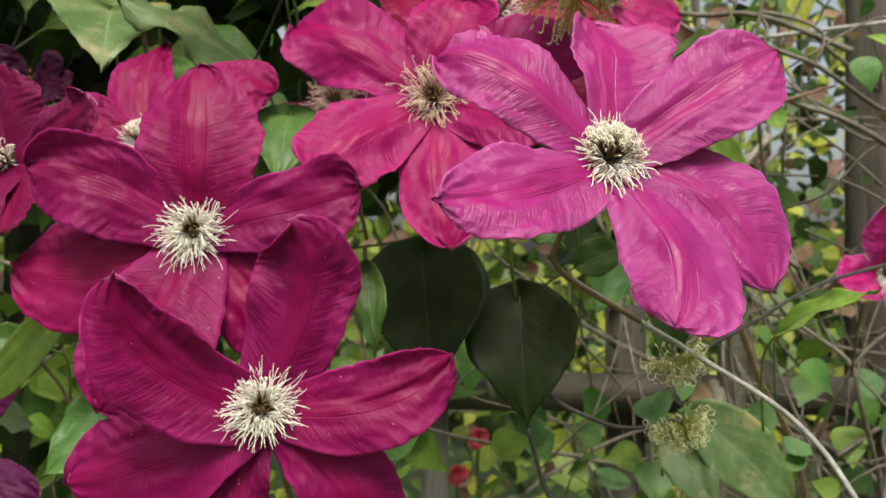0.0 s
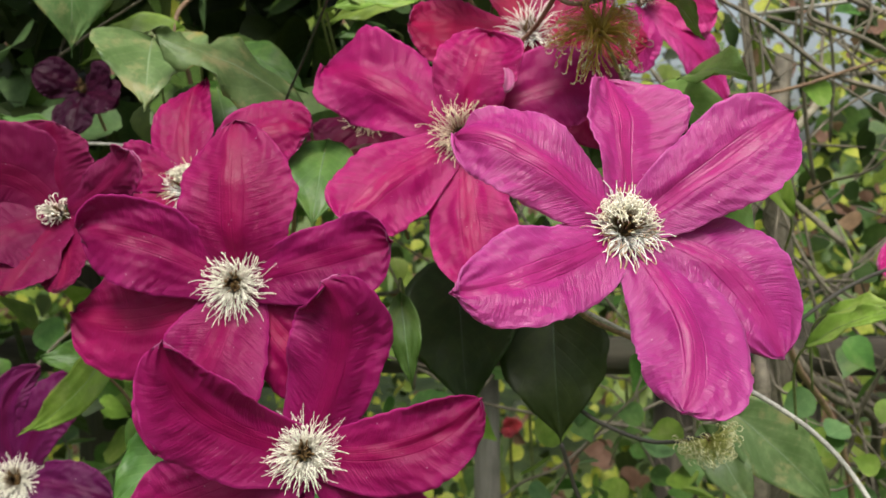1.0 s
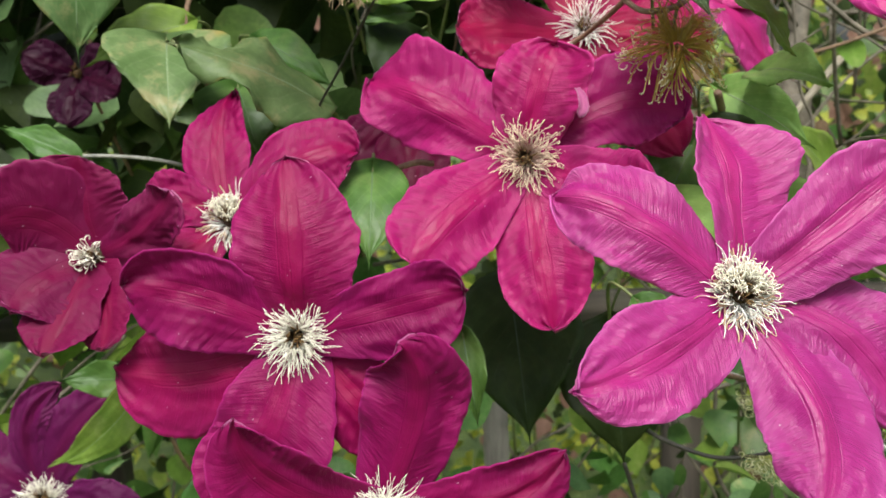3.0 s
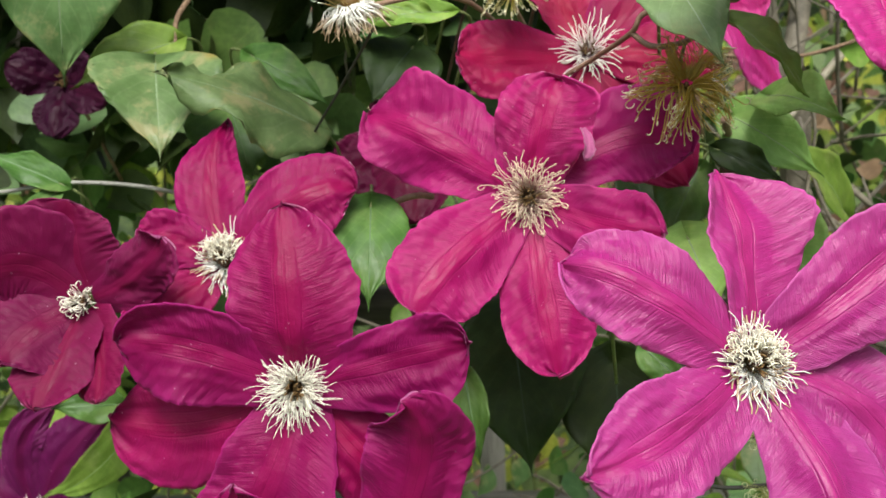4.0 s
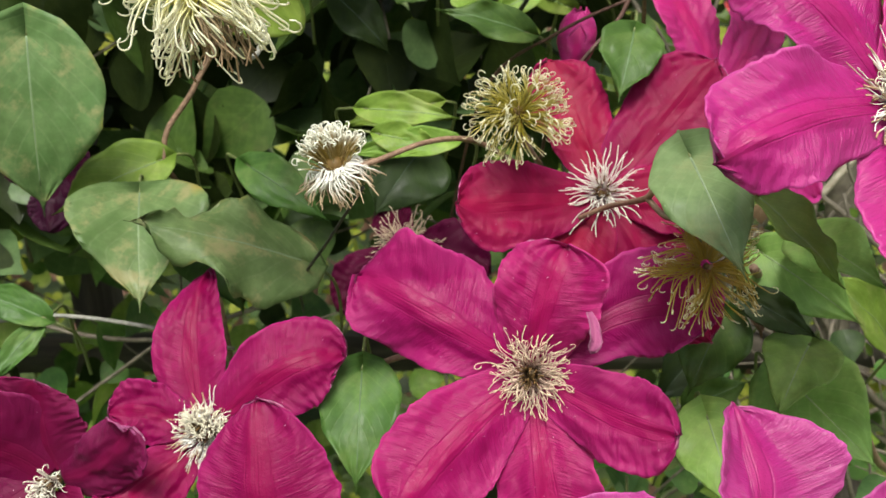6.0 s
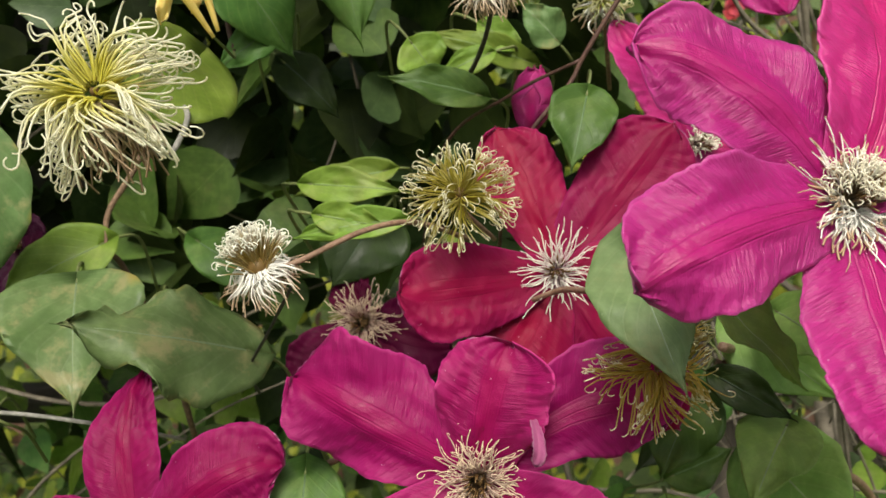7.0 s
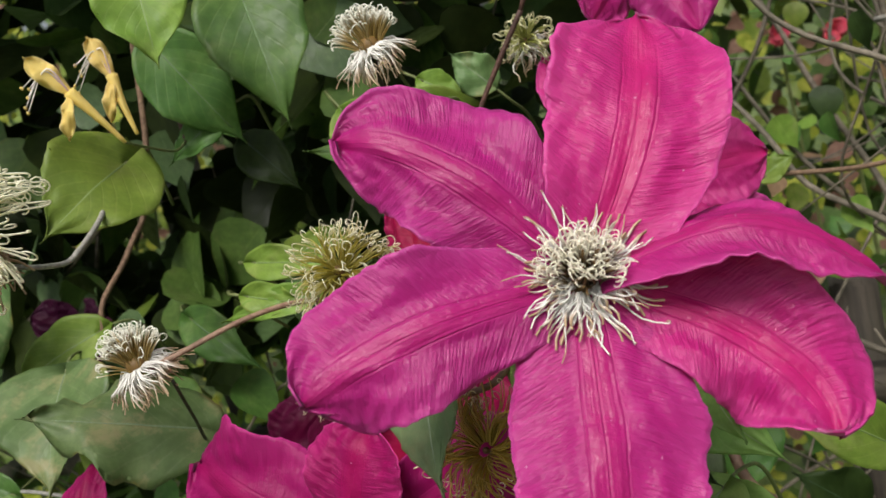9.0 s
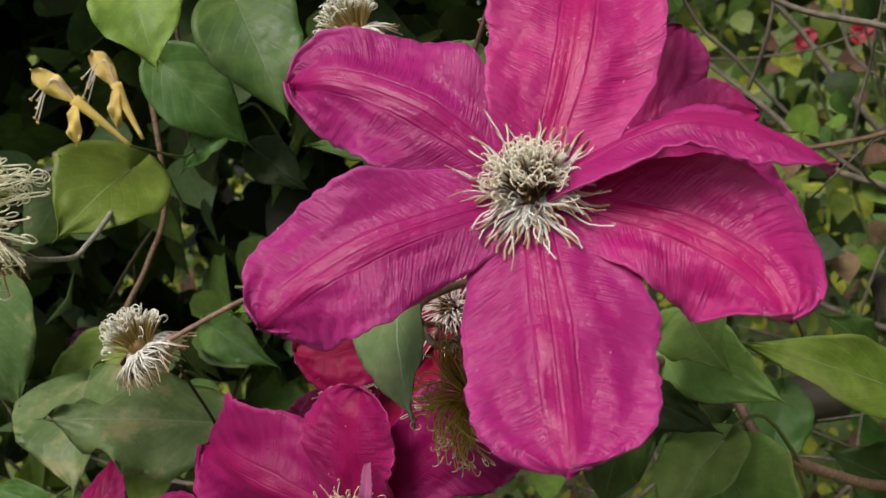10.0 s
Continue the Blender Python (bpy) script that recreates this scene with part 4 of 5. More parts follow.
flower("large deep crimson clematis flower with cream stamens", (-0.094, 0.379, 1.225), (0.05, -0.96, 0.26), [
    ((-0.094, 0.380, 1.261), (-0.097, 0.396, 1.298), 0.0251, 0.0280, dict(peak=0.55, blunt=2.2, grow=0.5, ridge=0.1)),
    ((-0.052, 0.378, 1.237), (-0.022, 0.378, 1.243), 0.0150, 0.0222, dict(peak=0.6, blunt=3.6, grow=0.45, lift=(0.4, 0.0), wave=0.003)),
    ((-0.071, 0.381, 1.197), (-0.050, 0.382, 1.172), 0.0195, 0.0195, dict(blunt=2.2)),
    ((-0.109, 0.368, 1.183), (-0.129, 0.368, 1.149), 0.0306, 0.0238, dict(peak=0.58, blunt=3.0, wave=0.003, grow=0.5)),
    ((-0.137, 0.384, 1.209), (-0.177, 0.390, 1.210), 0.0290, 0.0230, dict(peak=0.55, blunt=2.6, grow=0.55)),
    ((-0.130, 0.374, 1.244), (-0.161, 0.369, 1.251), 0.0229, 0.0172, dict(peak=0.55, blunt=3.0, grow=0.5, lift=(0.0, 0.6), wave=0.003)),
], CRIMSON, "open", seed=4, single=True)
flower("drooping crimson clematis flower with upturned petals", (-0.059, 0.360, 1.153), (0.12, -0.95, 0.28), [
    ((-0.097, 0.344, 1.175), (-0.108, 0.331, 1.206), 0.0245, 0.0160, dict(peak=0.42, blunt=1.9, lift=(0.0, 0.3), cup=0.15, grow=0.7)),
    ((-0.042, 0.363, 1.201), (-0.047, 0.356, 1.227), 0.0233, 0.0210, dict(peak=0.5, blunt=2.2, fold=-0.2, wave=0.003, grow=0.6)),
    ((-0.012, 0.365, 1.156), (0.017, 0.376, 1.173), 0.0160, 0.0206, dict(peak=0.5, blunt=1.8, lift=(0.5, 0.0), grow=0.55)),
    ((-0.028, 0.368, 1.122), (-0.009, 0.378, 1.091), 0.0198, 0.0189, dict(blunt=2.4)),
    ((-0.068, 0.364, 1.120), (-0.072, 0.364, 1.085), 0.0120, 0.0124, dict(blunt=2.0, wave=0.004)),
    ((-0.104, 0.362, 1.133), (-0.142, 0.367, 1.119), 0.0270, 0.0214, dict(peak=0.55, blunt=3.0, grow=0.5)),
], CRIMSON, "open", seed=5, single=True)
flower("cup-shaped dark crimson clematis flower with half-closed stamens", (-0.191, 0.404, 1.257), (-0.10, -0.98, 0.15), [
    ((-0.195, 0.408, 1.282), (-0.193, 0.408, 1.301), 0.0266, 0.0212, dict(peak=0.55, blunt=3.0, grow=0.75, crumple=0.001, wave=0.001)),
    ((-0.209, 0.400, 1.275), (-0.224, 0.388, 1.275), 0.0262, 0.0262, dict(peak=0.55, blunt=3.0, grow=0.75, crumple=0.001, wave=0.001)),
    ((-0.207, 0.390, 1.249), (-0.214, 0.375, 1.240), 0.0223, 0.0223, dict(peak=0.55, blunt=2.8, grow=0.75, crumple=0.001, wave=0.001)),
    ((-0.196, 0.386, 1.238), (-0.200, 0.370, 1.222), 0.0163, 0.0163, dict(blunt=2.4, grow=0.7, crumple=0.001)),
    ((-0.179, 0.389, 1.236), (-0.176, 0.374, 1.223), 0.0132, 0.0132, dict(blunt=3.0, grow=0.7, crumple=0.001)),
    ((-0.164, 0.400, 1.270), (-0.149, 0.396, 1.286), 0.0134, 0.0143, dict(blunt=3.6, cup=-0.2, wave=0.003, grow=0.55)),
], CARMINE, "closed", seed=6, size=0.8)
flower("crimson clematis flower with a broad cream stamen crown", (-0.133, 0.426, 1.269), (0.10, -0.87, 0.49), [
    ((-0.143, 0.450, 1.303), (-0.140, 0.475, 1.326), 0.0171, 0.0161, dict(peak=0.42, blunt=1.2, ragged=0.02)),
    ((-0.097, 0.436, 1.294), (-0.074, 0.444, 1.296), 0.0203, 0.0192, dict(peak=0.55, blunt=2.2, ridge=0.08, grow=0.4)),
    ((-0.109, 0.413, 1.250), (-0.090, 0.399, 1.235), 0.0147, 0.0147, dict()),
    ((-0.153, 0.409, 1.254), (-0.170, 0.394, 1.246), 0.0163, 0.0148, dict(blunt=1.8)),
    ((-0.155, 0.426, 1.279), (-0.172, 0.425, 1.279), 0.0143, 0.0132, dict(blunt=2.6)),
], CRIMSON, "dome", seed=7)
flower("wine-purple clematis flower low down, its colour darkened for shade", (-0.301, 0.533, 1.079), (0.20, -0.90, 0.38), [
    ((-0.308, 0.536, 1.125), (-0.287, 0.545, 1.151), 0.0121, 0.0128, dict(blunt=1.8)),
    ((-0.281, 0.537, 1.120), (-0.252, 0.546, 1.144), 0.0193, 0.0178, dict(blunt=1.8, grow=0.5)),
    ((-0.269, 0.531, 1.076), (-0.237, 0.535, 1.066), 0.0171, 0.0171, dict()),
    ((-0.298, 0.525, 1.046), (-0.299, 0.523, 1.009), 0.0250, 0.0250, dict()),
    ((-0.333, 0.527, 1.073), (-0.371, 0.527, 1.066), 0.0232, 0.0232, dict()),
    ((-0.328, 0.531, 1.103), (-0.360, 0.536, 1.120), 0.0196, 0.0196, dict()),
], SHADE_WINE, "open", seed=8, size=1.25)
flower("crimson clematis flower darkened to imitate shade, with withered stamens", (-0.064, 0.560, 1.312), (0.0, -0.95, 0.3), [
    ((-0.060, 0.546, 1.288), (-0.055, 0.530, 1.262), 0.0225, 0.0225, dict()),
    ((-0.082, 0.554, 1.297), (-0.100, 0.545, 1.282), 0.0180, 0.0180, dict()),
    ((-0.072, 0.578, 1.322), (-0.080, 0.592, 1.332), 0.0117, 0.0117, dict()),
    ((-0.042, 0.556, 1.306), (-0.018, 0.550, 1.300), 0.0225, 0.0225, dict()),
], SHADE_CRIMSON, "dusky", seed=9)
flower("crimson clematis flower with spiky white stamens", (0.038, 0.502, 1.352), (0.00, -0.91, 0.42), [
    ((-0.001, 0.489, 1.351), (-0.026, 0.478, 1.354), 0.0211, 0.0197, dict(peak=0.55, blunt=3.2, grow=0.4)),
    ((0.024, 0.525, 1.384), (0.014, 0.540, 1.408), 0.0159, 0.0203, dict(peak=0.62, blunt=2.8)),
    ((0.069, 0.522, 1.382), (0.091, 0.531, 1.406), 0.0226, 0.0226, dict(peak=0.6, blunt=3.0, grow=0.4)),
    ((0.070, 0.503, 1.349), (0.103, 0.502, 1.343), 0.0184, 0.0184, dict()),
    ((0.061, 0.494, 1.319), (0.084, 0.485, 1.286), 0.0207, 0.0207, dict()),
    ((0.018, 0.491, 1.322), (-0.002, 0.481, 1.289), 0.0256, 0.0209, dict()),
], RUBY, "white", seed=10)
flower("very large magenta clematis flower with ruffled petals", (0.128, 0.392, 1.403), (0.38, -0.81, 0.45), [
    ((0.096, 0.397, 1.435), (0.066, 0.398, 1.449), 0.0185, 0.0235, dict(peak=0.48, blunt=2.0, cup=-0.1, ridge=0.16, wave=0.005, grow=0.5)),
    ((0.143, 0.419, 1.434), (0.144, 0.453, 1.461), 0.0253, 0.0243, dict(peak=0.6, grow=0.45, blunt=4.2, wave=0.003, cup=0.1)),
    ((0.168, 0.407, 1.405), (0.197, 0.417, 1.383), 0.0168, 0.0161, dict(roll=48, peak=0.45, blunt=1.5, ridge=0.08, grow=0.5)),
    ((0.166, 0.398, 1.377), (0.181, 0.389, 1.355), 0.0203, 0.0182, dict(peak=0.5, blunt=2.8, wave=0.006, fold=0.06, grow=0.5)),
    ((0.129, 0.371, 1.368), (0.131, 0.349, 1.343), 0.0256, 0.0233, dict(peak=0.5, blunt=4.0, ridge=0.08, grow=0.62)),
    ((0.087, 0.367, 1.401), (0.062, 0.353, 1.392), 0.0191, 0.0210, dict(peak=0.52, blunt=3.0, wave=0.004, ridge=0.1, grow=0.5)),
], MAGENTA, "dome", [0, (0.112, 0.425, 1.388), (0.100, 0.438, 1.376), (0.095, 0.442, 1.372)], seed=12, size=1.08, single=True)
flower("purple-pink clematis flower turned away among the stems", (0.112, 0.600, 1.385), (0.5, -0.7, 0.3), [
    ((0.093, 0.603, 1.417), (0.072, 0.610, 1.448), 0.0180, 0.0180, dict()),
    ((0.126, 0.618, 1.408), (0.138, 0.640, 1.430), 0.0198, 0.0198, dict()),
    ((0.137, 0.613, 1.383), (0.162, 0.630, 1.380), 0.0216, 0.0216, dict()),
    ((0.143, 0.608, 1.354), (0.167, 0.625, 1.320), 0.0198, 0.0198, dict()),
    ((0.107, 0.588, 1.361), (0.100, 0.580, 1.335), 0.0180, 0.0180, dict()),
], MAGENTA, "closed", seed=13)
flower("magenta clematis flower above the others with hanging petals", (0.130, 0.590, 1.500), (0.2, -0.6, -0.3), [
    ((0.121, 0.577, 1.482), (0.108, 0.565, 1.460), 0.0171, 0.0171, dict()),
    ((0.138, 0.581, 1.476), (0.148, 0.575, 1.446), 0.0189, 0.0189, dict()),
    ((0.158, 0.588, 1.492), (0.190, 0.590, 1.485), 0.0189, 0.0189, dict()),
    ((0.109, 0.590, 1.510), (0.090, 0.590, 1.520), 0.0189, 0.0189, dict()),
    ((0.136, 0.600, 1.527), (0.140, 0.610, 1.550), 0.0189, 0.0189, dict()),
], MAGENTA, "closed", seed=14)
flower("pink clematis flower at the edge of the thicket", (0.325, 0.690, 1.205), (0.1, -0.9, 0.3), [
    ((0.305, 0.678, 1.202), (0.282, 0.665, 1.198), 0.0189, 0.0189, dict()),
    ((0.319, 0.674, 1.225), (0.310, 0.660, 1.252), 0.0189, 0.0189, dict()),
    ((0.345, 0.679, 1.219), (0.370, 0.670, 1.235), 0.0189, 0.0189, dict()),
    ((0.337, 0.679, 1.184), (0.350, 0.670, 1.160), 0.0189, 0.0189, dict()),
], MAGENTA, "open", seed=15)
flower("wine clematis flower deep in the leaves, coloured nearly black for shade", (-0.303, 0.650, 1.344), (0.2, -0.9, 0.2), [
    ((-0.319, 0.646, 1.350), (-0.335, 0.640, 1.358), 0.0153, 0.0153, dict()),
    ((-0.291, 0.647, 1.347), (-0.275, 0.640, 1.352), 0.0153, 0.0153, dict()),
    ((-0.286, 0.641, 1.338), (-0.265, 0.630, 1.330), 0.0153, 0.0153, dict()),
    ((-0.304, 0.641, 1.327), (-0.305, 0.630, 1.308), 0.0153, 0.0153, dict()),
], DEEP_SHADE_WINE, "none", seed=16)
# a half-open bud
bud = thing("flower_bud", (0.027, 0.578, 1.398), "half-open purple clematis bud", "bud")
for k in range(4):
    s = Shape()
    a = 1.57 * k
    out = np.array((math.cos(a), math.sin(a), 0))
    blade(s, np.array((0.027, 0.578, 1.399)) + 0.002 * out, np.array((0.032, 0.580, 1.432)) + 0.003 * out, out, 0.019, petal_outline, bow=0.22, cup=-0.7, seed=k + 3.0, slots=(0, 1), rows=16, cols=10)
    part("petal", s, (MAGENTA, MAGENTA), bud)
s = Shape()
tube(s, smooth([(0.027, 0.578, 1.400), (0.028, 0.585, 1.385), (0.036, 0.60, 1.36)]), 0.0011, 0.0012, 6)
part("stalk", s, STEM, bud)

# ---- seed heads ----
seed_head("faded flower head with white curls and withered stamens", (-0.071, 0.442, 1.380), (-0.12, -0.30, 0.95), 0.0165, TOP, 290, 150, [(-0.064, 0.446, 1.377), (-0.056, 0.450, 1.378), (-0.040, 0.472, 1.381), (-0.027, 0.491, 1.380), (-0.016, 0.505, 1.375), (0.0, 0.53, 1.36)], seed=31, single=True, hook=0.0011, form="mop", thick=0.00026)
seed_head("round seed head of golden-green curled threads", (0.001, 0.492, 1.389), (0.08, -0.62, 0.75), 0.025, STYLE_GOLD, 230, 0, [(0.0, 0.505, 1.38), (0.01, 0.53, 1.36)], seed=32, single=True, thick=0.00026, hook=0.0016)
seed_head("golden seed head with long loose threads behind a leaf", (0.072, 0.428, 1.338), (0.0, -0.8, 0.6), 0.025, STYLE_STRAW, 230, 0, [(0.078, 0.445, 1.332), (0.09, 0.48, 1.31)], seed=33, hook=0.0013, thick=0.00026, form="fan")
seed_head("large pale yellow-green seed head with long curled threads", (-0.108, 0.417, 1.449), (0.05, -0.75, 0.6), 0.034, STYLE_PALE, 230, 60, [(-0.104, 0.428, 1.430), (-0.106, 0.458, 1.421), (-0.105, 0.470, 1.424), (-0.110, 0.494, 1.433), (-0.135, 0.525, 1.437), (-0.175, 0.58, 1.43)], seed=34, single=True, stalk_material=STEM_GREY, hook=0.0022, thick=0.00042, form="fan", hang=(0.1, 0.0, -1.0))
seed_head("faded flower head with ragged white stamens", (0.017, 0.541, 1.476), (-0.1, -0.25, 0.96), 0.0175, TOP, 240, 140, [(0.014, 0.55, 1.455), (0.004, 0.575, 1.436), (-0.01, 0.61, 1.42)], seed=35, stalk_material=STEM_DARK, form="mop", thick=0.0003, hook=0.0012)
seed_head("small greenish seed head among leaves", (0.066, 0.608, 1.458), (0.0, -0.6, 0.8), 0.014, STYLE_GREEN, 80, 60, [(0.068, 0.62, 1.44), (0.07, 0.65, 1.41)], seed=36)
seed_head("green spiky seed head hanging below a flower", (0.128, 0.47, 1.163), (0.25, -0.4, -0.85), 0.017, STYLE_GREEN, 150, 0, [(0.13, 0.475, 1.17), (0.139, 0.475, 1.164)], seed=37, stalk_material=STEM_DARK, hook=0.0014, thick=0.00022)
seed_head("green spiky seed head on a dark looping stalk", (0.130, 0.47, 1.130), (0.25, -0.4, -0.85), 0.017, STYLE_GREEN, 150, 0, [(0.122, 0.475, 1.128), (0.100, 0.478, 1.126), (0.075, 0.48, 1.135), (0.06, 0.48, 1.145)], seed=38, stalk_material=STEM_DARK, hook=0.0014, thick=0.00022)
seed_head("small green seed head behind a petal", (-0.158, 0.455, 1.268), (0.0, -0.4, 0.9), 0.014, STYLE_GREEN, 50, 0, [(-0.155, 0.47, 1.26), (-0.15, 0.5, 1.24)], seed=39, hook=0.001)


# ---- honeysuckle ----
def honeysuckle(place, tip, seed):
    rng = random.Random(seed)
    b, e = np.array(place, float), np.array(tip, float)
    ob = thing("honeysuckle_flower", b, "yellow honeysuckle blossom with a slender tube", "flower", "honeysuckle flowers")
    u = unit(e - b)
    span = np.linalg.norm(e - b)
    x, y, _ = basis(u)
    s = Shape()
    tube(s, smooth([b, b + 0.35 * span * u + 0.001 * x, b + 0.62 * span * u]), 0.0009, 0.003, 8)
    part("tube", s, YELLOW, ob)
    mouth = b + 0.6 * span * u
    s = Shape()
    blade(s, mouth, e + np.array((-0.003, -0.002, 0.002)), (0.5, -0.8, 0.3), 0.010, petal_outline, bow=0.05, cup=-0.3, seed=seed, rows=14, cols=8, slots=(0, 0))
    part("upper_lip", s, YELLOW, ob)
    s = Shape()
    blade(s, mouth, mouth + np.array((-0.004, -0.006, -0.020)), (0.5, -0.8, 0.2), 0.006, petal_outline, bow=0.2, seed=seed + 1, rows=14, cols=6)
    part("lower_lip", s, YELLOW, ob)
    for k in range(5):
        s = Shape()
        w = mouth + 0.014 * u + 0.003 * (rng.uniform(-1, 1) * x + rng.uniform(-1, 1) * y)
        tube(s, smooth([mouth, w, w + np.array((-0.010 - 0.001 * k, -0.004, -0.004 - 0.003 * k))]), 0.00035, 0.0003, 4)
        filament = part("stamen", s, WHITE_THREAD, ob)
        s = Shape()
        ball(s, w + np.array((-0.010 - 0.001 * k, -0.004, -0.004 - 0.003 * k)), u, 0.0007, 0.002, 0, 4, 6)
        part("anther", s, YELLOW, filament, "yellow anther", origin=ob.location)
    return ob


honeysuckle((-0.101, 0.514, 1.461), (-0.120, 0.496, 1.506), 41)
honeysuckle((-0.103, 0.526, 1.463), (-0.112, 0.530, 1.510), 42)

# ---- stems ----
stem([(0.055, 0.40, 1.215), (0.063, 0.405, 1.208), (0.104, 0.433, 1.184), (0.139, 0.465, 1.164), (0.183, 0.46, 1.135), (0.208, 0.444, 1.100), (0.24, 0.43, 1.03), (0.25, 0.45, 0.6), (0.2, 0.6, 0.0)], 0.0013, 0.0016, STEM_GREY, "long thin grey-brown vine stem")
stem([(0.081, 0.558, 1.472), (0.066, 0.555, 1.452), (0.054, 0.553, 1.435), (0.048, 0.551, 1.425), (0.029, 0.545, 1.405), (0.015, 0.56, 1.38), (0.0, 0.62, 1.3)], 0.0012, 0.001, STEM_RED, "dark red-brown vine stem among leaves")
stem([(0.054, 0.553, 1.435), (0.02, 0.57, 1.42), (-0.02, 0.60, 1.39), (-0.05, 0.65, 1.3)], 0.0009, 0.0009, STEM_RED, "thin side shoot of a brown vine stem")
stem([(0.081, 0.558, 1.472), (0.10, 0.57, 1.52), (0.11, 0.6, 1.65)], 0.0011, 0.0012, STEM_RED, "rising brown vine stem")
stem([(-0.061, 0.448, 1.368), (-0.085, 0.48, 1.338), (-0.109, 0.513, 1.308), (-0.12, 0.55, 1.28)], 0.0007, 0.0008, STEM_DARK, "thin dark wiry shoot")
stem([(0.095, 0.44, 1.372), (0.075, 0.442, 1.372), (0.057, 0.445, 1.368), (0.052, 0.450, 1.360), (0.040, 0.485, 1.349), (0.026, 0.50, 1.340)], 0.0014, 0.0012, STEM_PINK, "curling pinkish leaf tendril")
stem([(0.052, 0.450, 1.360), (0.060, 0.440, 1.354), (0.075, 0.440, 1.356), (0.085, 0.445, 1.365)], 0.0013, 0.0012, STEM_PINK, "small looped pinkish tendril round a leaf")
stem([(-0.040, 0.468, 1.287), (-0.049, 0.466, 1.288), (-0.062, 0.466, 1.284), (-0.075, 0.468, 1.276), (-0.090, 0.475, 1.268), (-0.10, 0.50, 1.24)], 0.0015, 0.0014, STEM_PINK, "arched pinkish vine stem")
stem([(-0.187, 0.548, 1.363), (-0.186, 0.556, 1.380), (-0.175, 0.576, 1.402), (-0.165, 0.60, 1.44), (-0.16, 0.63, 1.56)], 0.0015, 0.0018, STEM, "brown woody vine stem with a leaf joint")
stem([(-0.187, 0.548, 1.363), (-0.183, 0.56, 1.34), (-0.18, 0.59, 1.25), (-0.2, 0.65, 1.0), (-0.2, 0.7, 0.0)], 0.0015, 0.002, STEM, "brown woody vine stem going down")
stem([(-0.36, 0.50, 1.30), (-0.287, 0.506, 1.291), (-0.238, 0.505, 1.295), (-0.185, 0.50, 1.290), (-0.15, 0.52, 1.27)], 0.0012, 0.001, STEM_GREY, "thin grey side shoot with small leaves")
stem([(0.105, 0.50, 1.315), (0.115, 0.53, 1.300), (0.126, 0.558, 1.276), (0.137, 0.548, 1.250), (0.165, 0.575, 1.215), (0.22, 0.66, 1.14), (0.32, 0.82, 0.9), (0.34, 0.9, 0.0)], 0.0022, 0.0028, STEM_PINK, "pale brown dead stem with peeling bark")
stem([(0.229, 0.845, 1.410), (0.307, 0.822, 1.415), (0.6, 0.82, 1.45)], 0.002, 0.002, STEM_GREY, "pale garden wire along the fence", name="garden_wire", category="wire")
stem([(0.10, 0.75, 1.335), (0.149, 0.766, 1.338), (0.226, 0.769, 1.334), (0.32, 0.78, 1.36)], 0.0018, 0.0014, STEM, "bare brown twig crossing the thicket")
stem([(0.139, 0.475, 1.165), (0.18, 0.52, 1.178), (0.25, 0.60, 1.20), (0.36, 0.68, 1.22), (0.5, 0.75, 1.24)], 0.0012, 0.0014, STEM_DARK, "dark wiry shoot rising to the side")
stem([(0.053, 0.474, 1.125), (0.06, 0.478, 1.10), (0.07, 0.48, 1.06), (0.075, 0.5, 0.9), (0.08, 0.6, 0.0)], 0.0012, 0.0015, STEM_DARK, "dark thin vine stem hanging down")
stem([(-0.115, 0.575, 1.452), (-0.117, 0.58, 1.47), (-0.11, 0.585, 1.50), (-0.10, 0.60, 1.58)], 0.0013, 0.0014, STEM_RED, "reddish brown honeysuckle stem")
stem([(-0.115, 0.575, 1.452), (-0.108, 0.555, 1.450), (-0.103, 0.53, 1.456), (-0.101, 0.514, 1.461)], 0.0007, 0.0006, STEM_GREEN, "thin pinkish honeysuckle shoot with flowers")

stem([(-0.237, 0.528, 1.156), (-0.222, 0.56, 1.10), (-0.2, 0.62, 0.9), (-0.2, 0.66, 0.0)], 0.001, 0.0016, STEM, "thin brown vine stem near the ground")

stem([(0.294, 0.994, 1.389), (0.272, 0.958, 1.281), (0.281, 0.955, 1.178), (0.278, 1.02, 0.0)], 0.010, 0.017, TWIG, "twisted old brown vine trunk at the fence", name="vine_plant", category="vine")
stem([(0.232, 0.864, 1.260), (0.295, 0.878, 1.331)], 0.0032, 0.0036, PALE_STICK, "pale broken stick leaning in the climber", name="stick", category="stick")
stem([(0.249, 0.901, 1.095), (0.240, 0.846, 0.979), (0.240, 0.95, 0.0)], 0.006, 0.012, TWIG, "grey-brown old vine trunk near the post", name="vine_plant", category="vine")

# ---- leaves ----
leaf((-0.225, 0.502, 1.433), (-0.234, 0.507, 1.345), 0.066, "pale", face=(0.45, -0.89, 0.07), up=0.6)
leaf((-0.189, 0.547, 1.365), (-0.239, 0.522, 1.343), 0.034, "light", face=(0.40, -0.91, 0.14), up=0.6)
leaf((-0.187, 0.515, 1.355), (-0.172, 0.466, 1.309), 0.064, "pale", face=(0.36, -0.91, 0.19), fold=0.25, lobes=0.1, up=0.7, ripple=0.001)
leaf((-0.106, 0.506, 1.321), (-0.173, 0.465, 1.353), 0.056, "pale", face=(0.30, -0.94, 0.19), wave=0.007, ragged=0.16, fold=0.12, cup=-0.25, bend=-0.04, up=1.1, ripple=0.002)
leaf((-0.157, 0.541, 1.328), (-0.141, 0.515, 1.290), 0.056, "mid", face=(0.29, -0.93, 0.23))
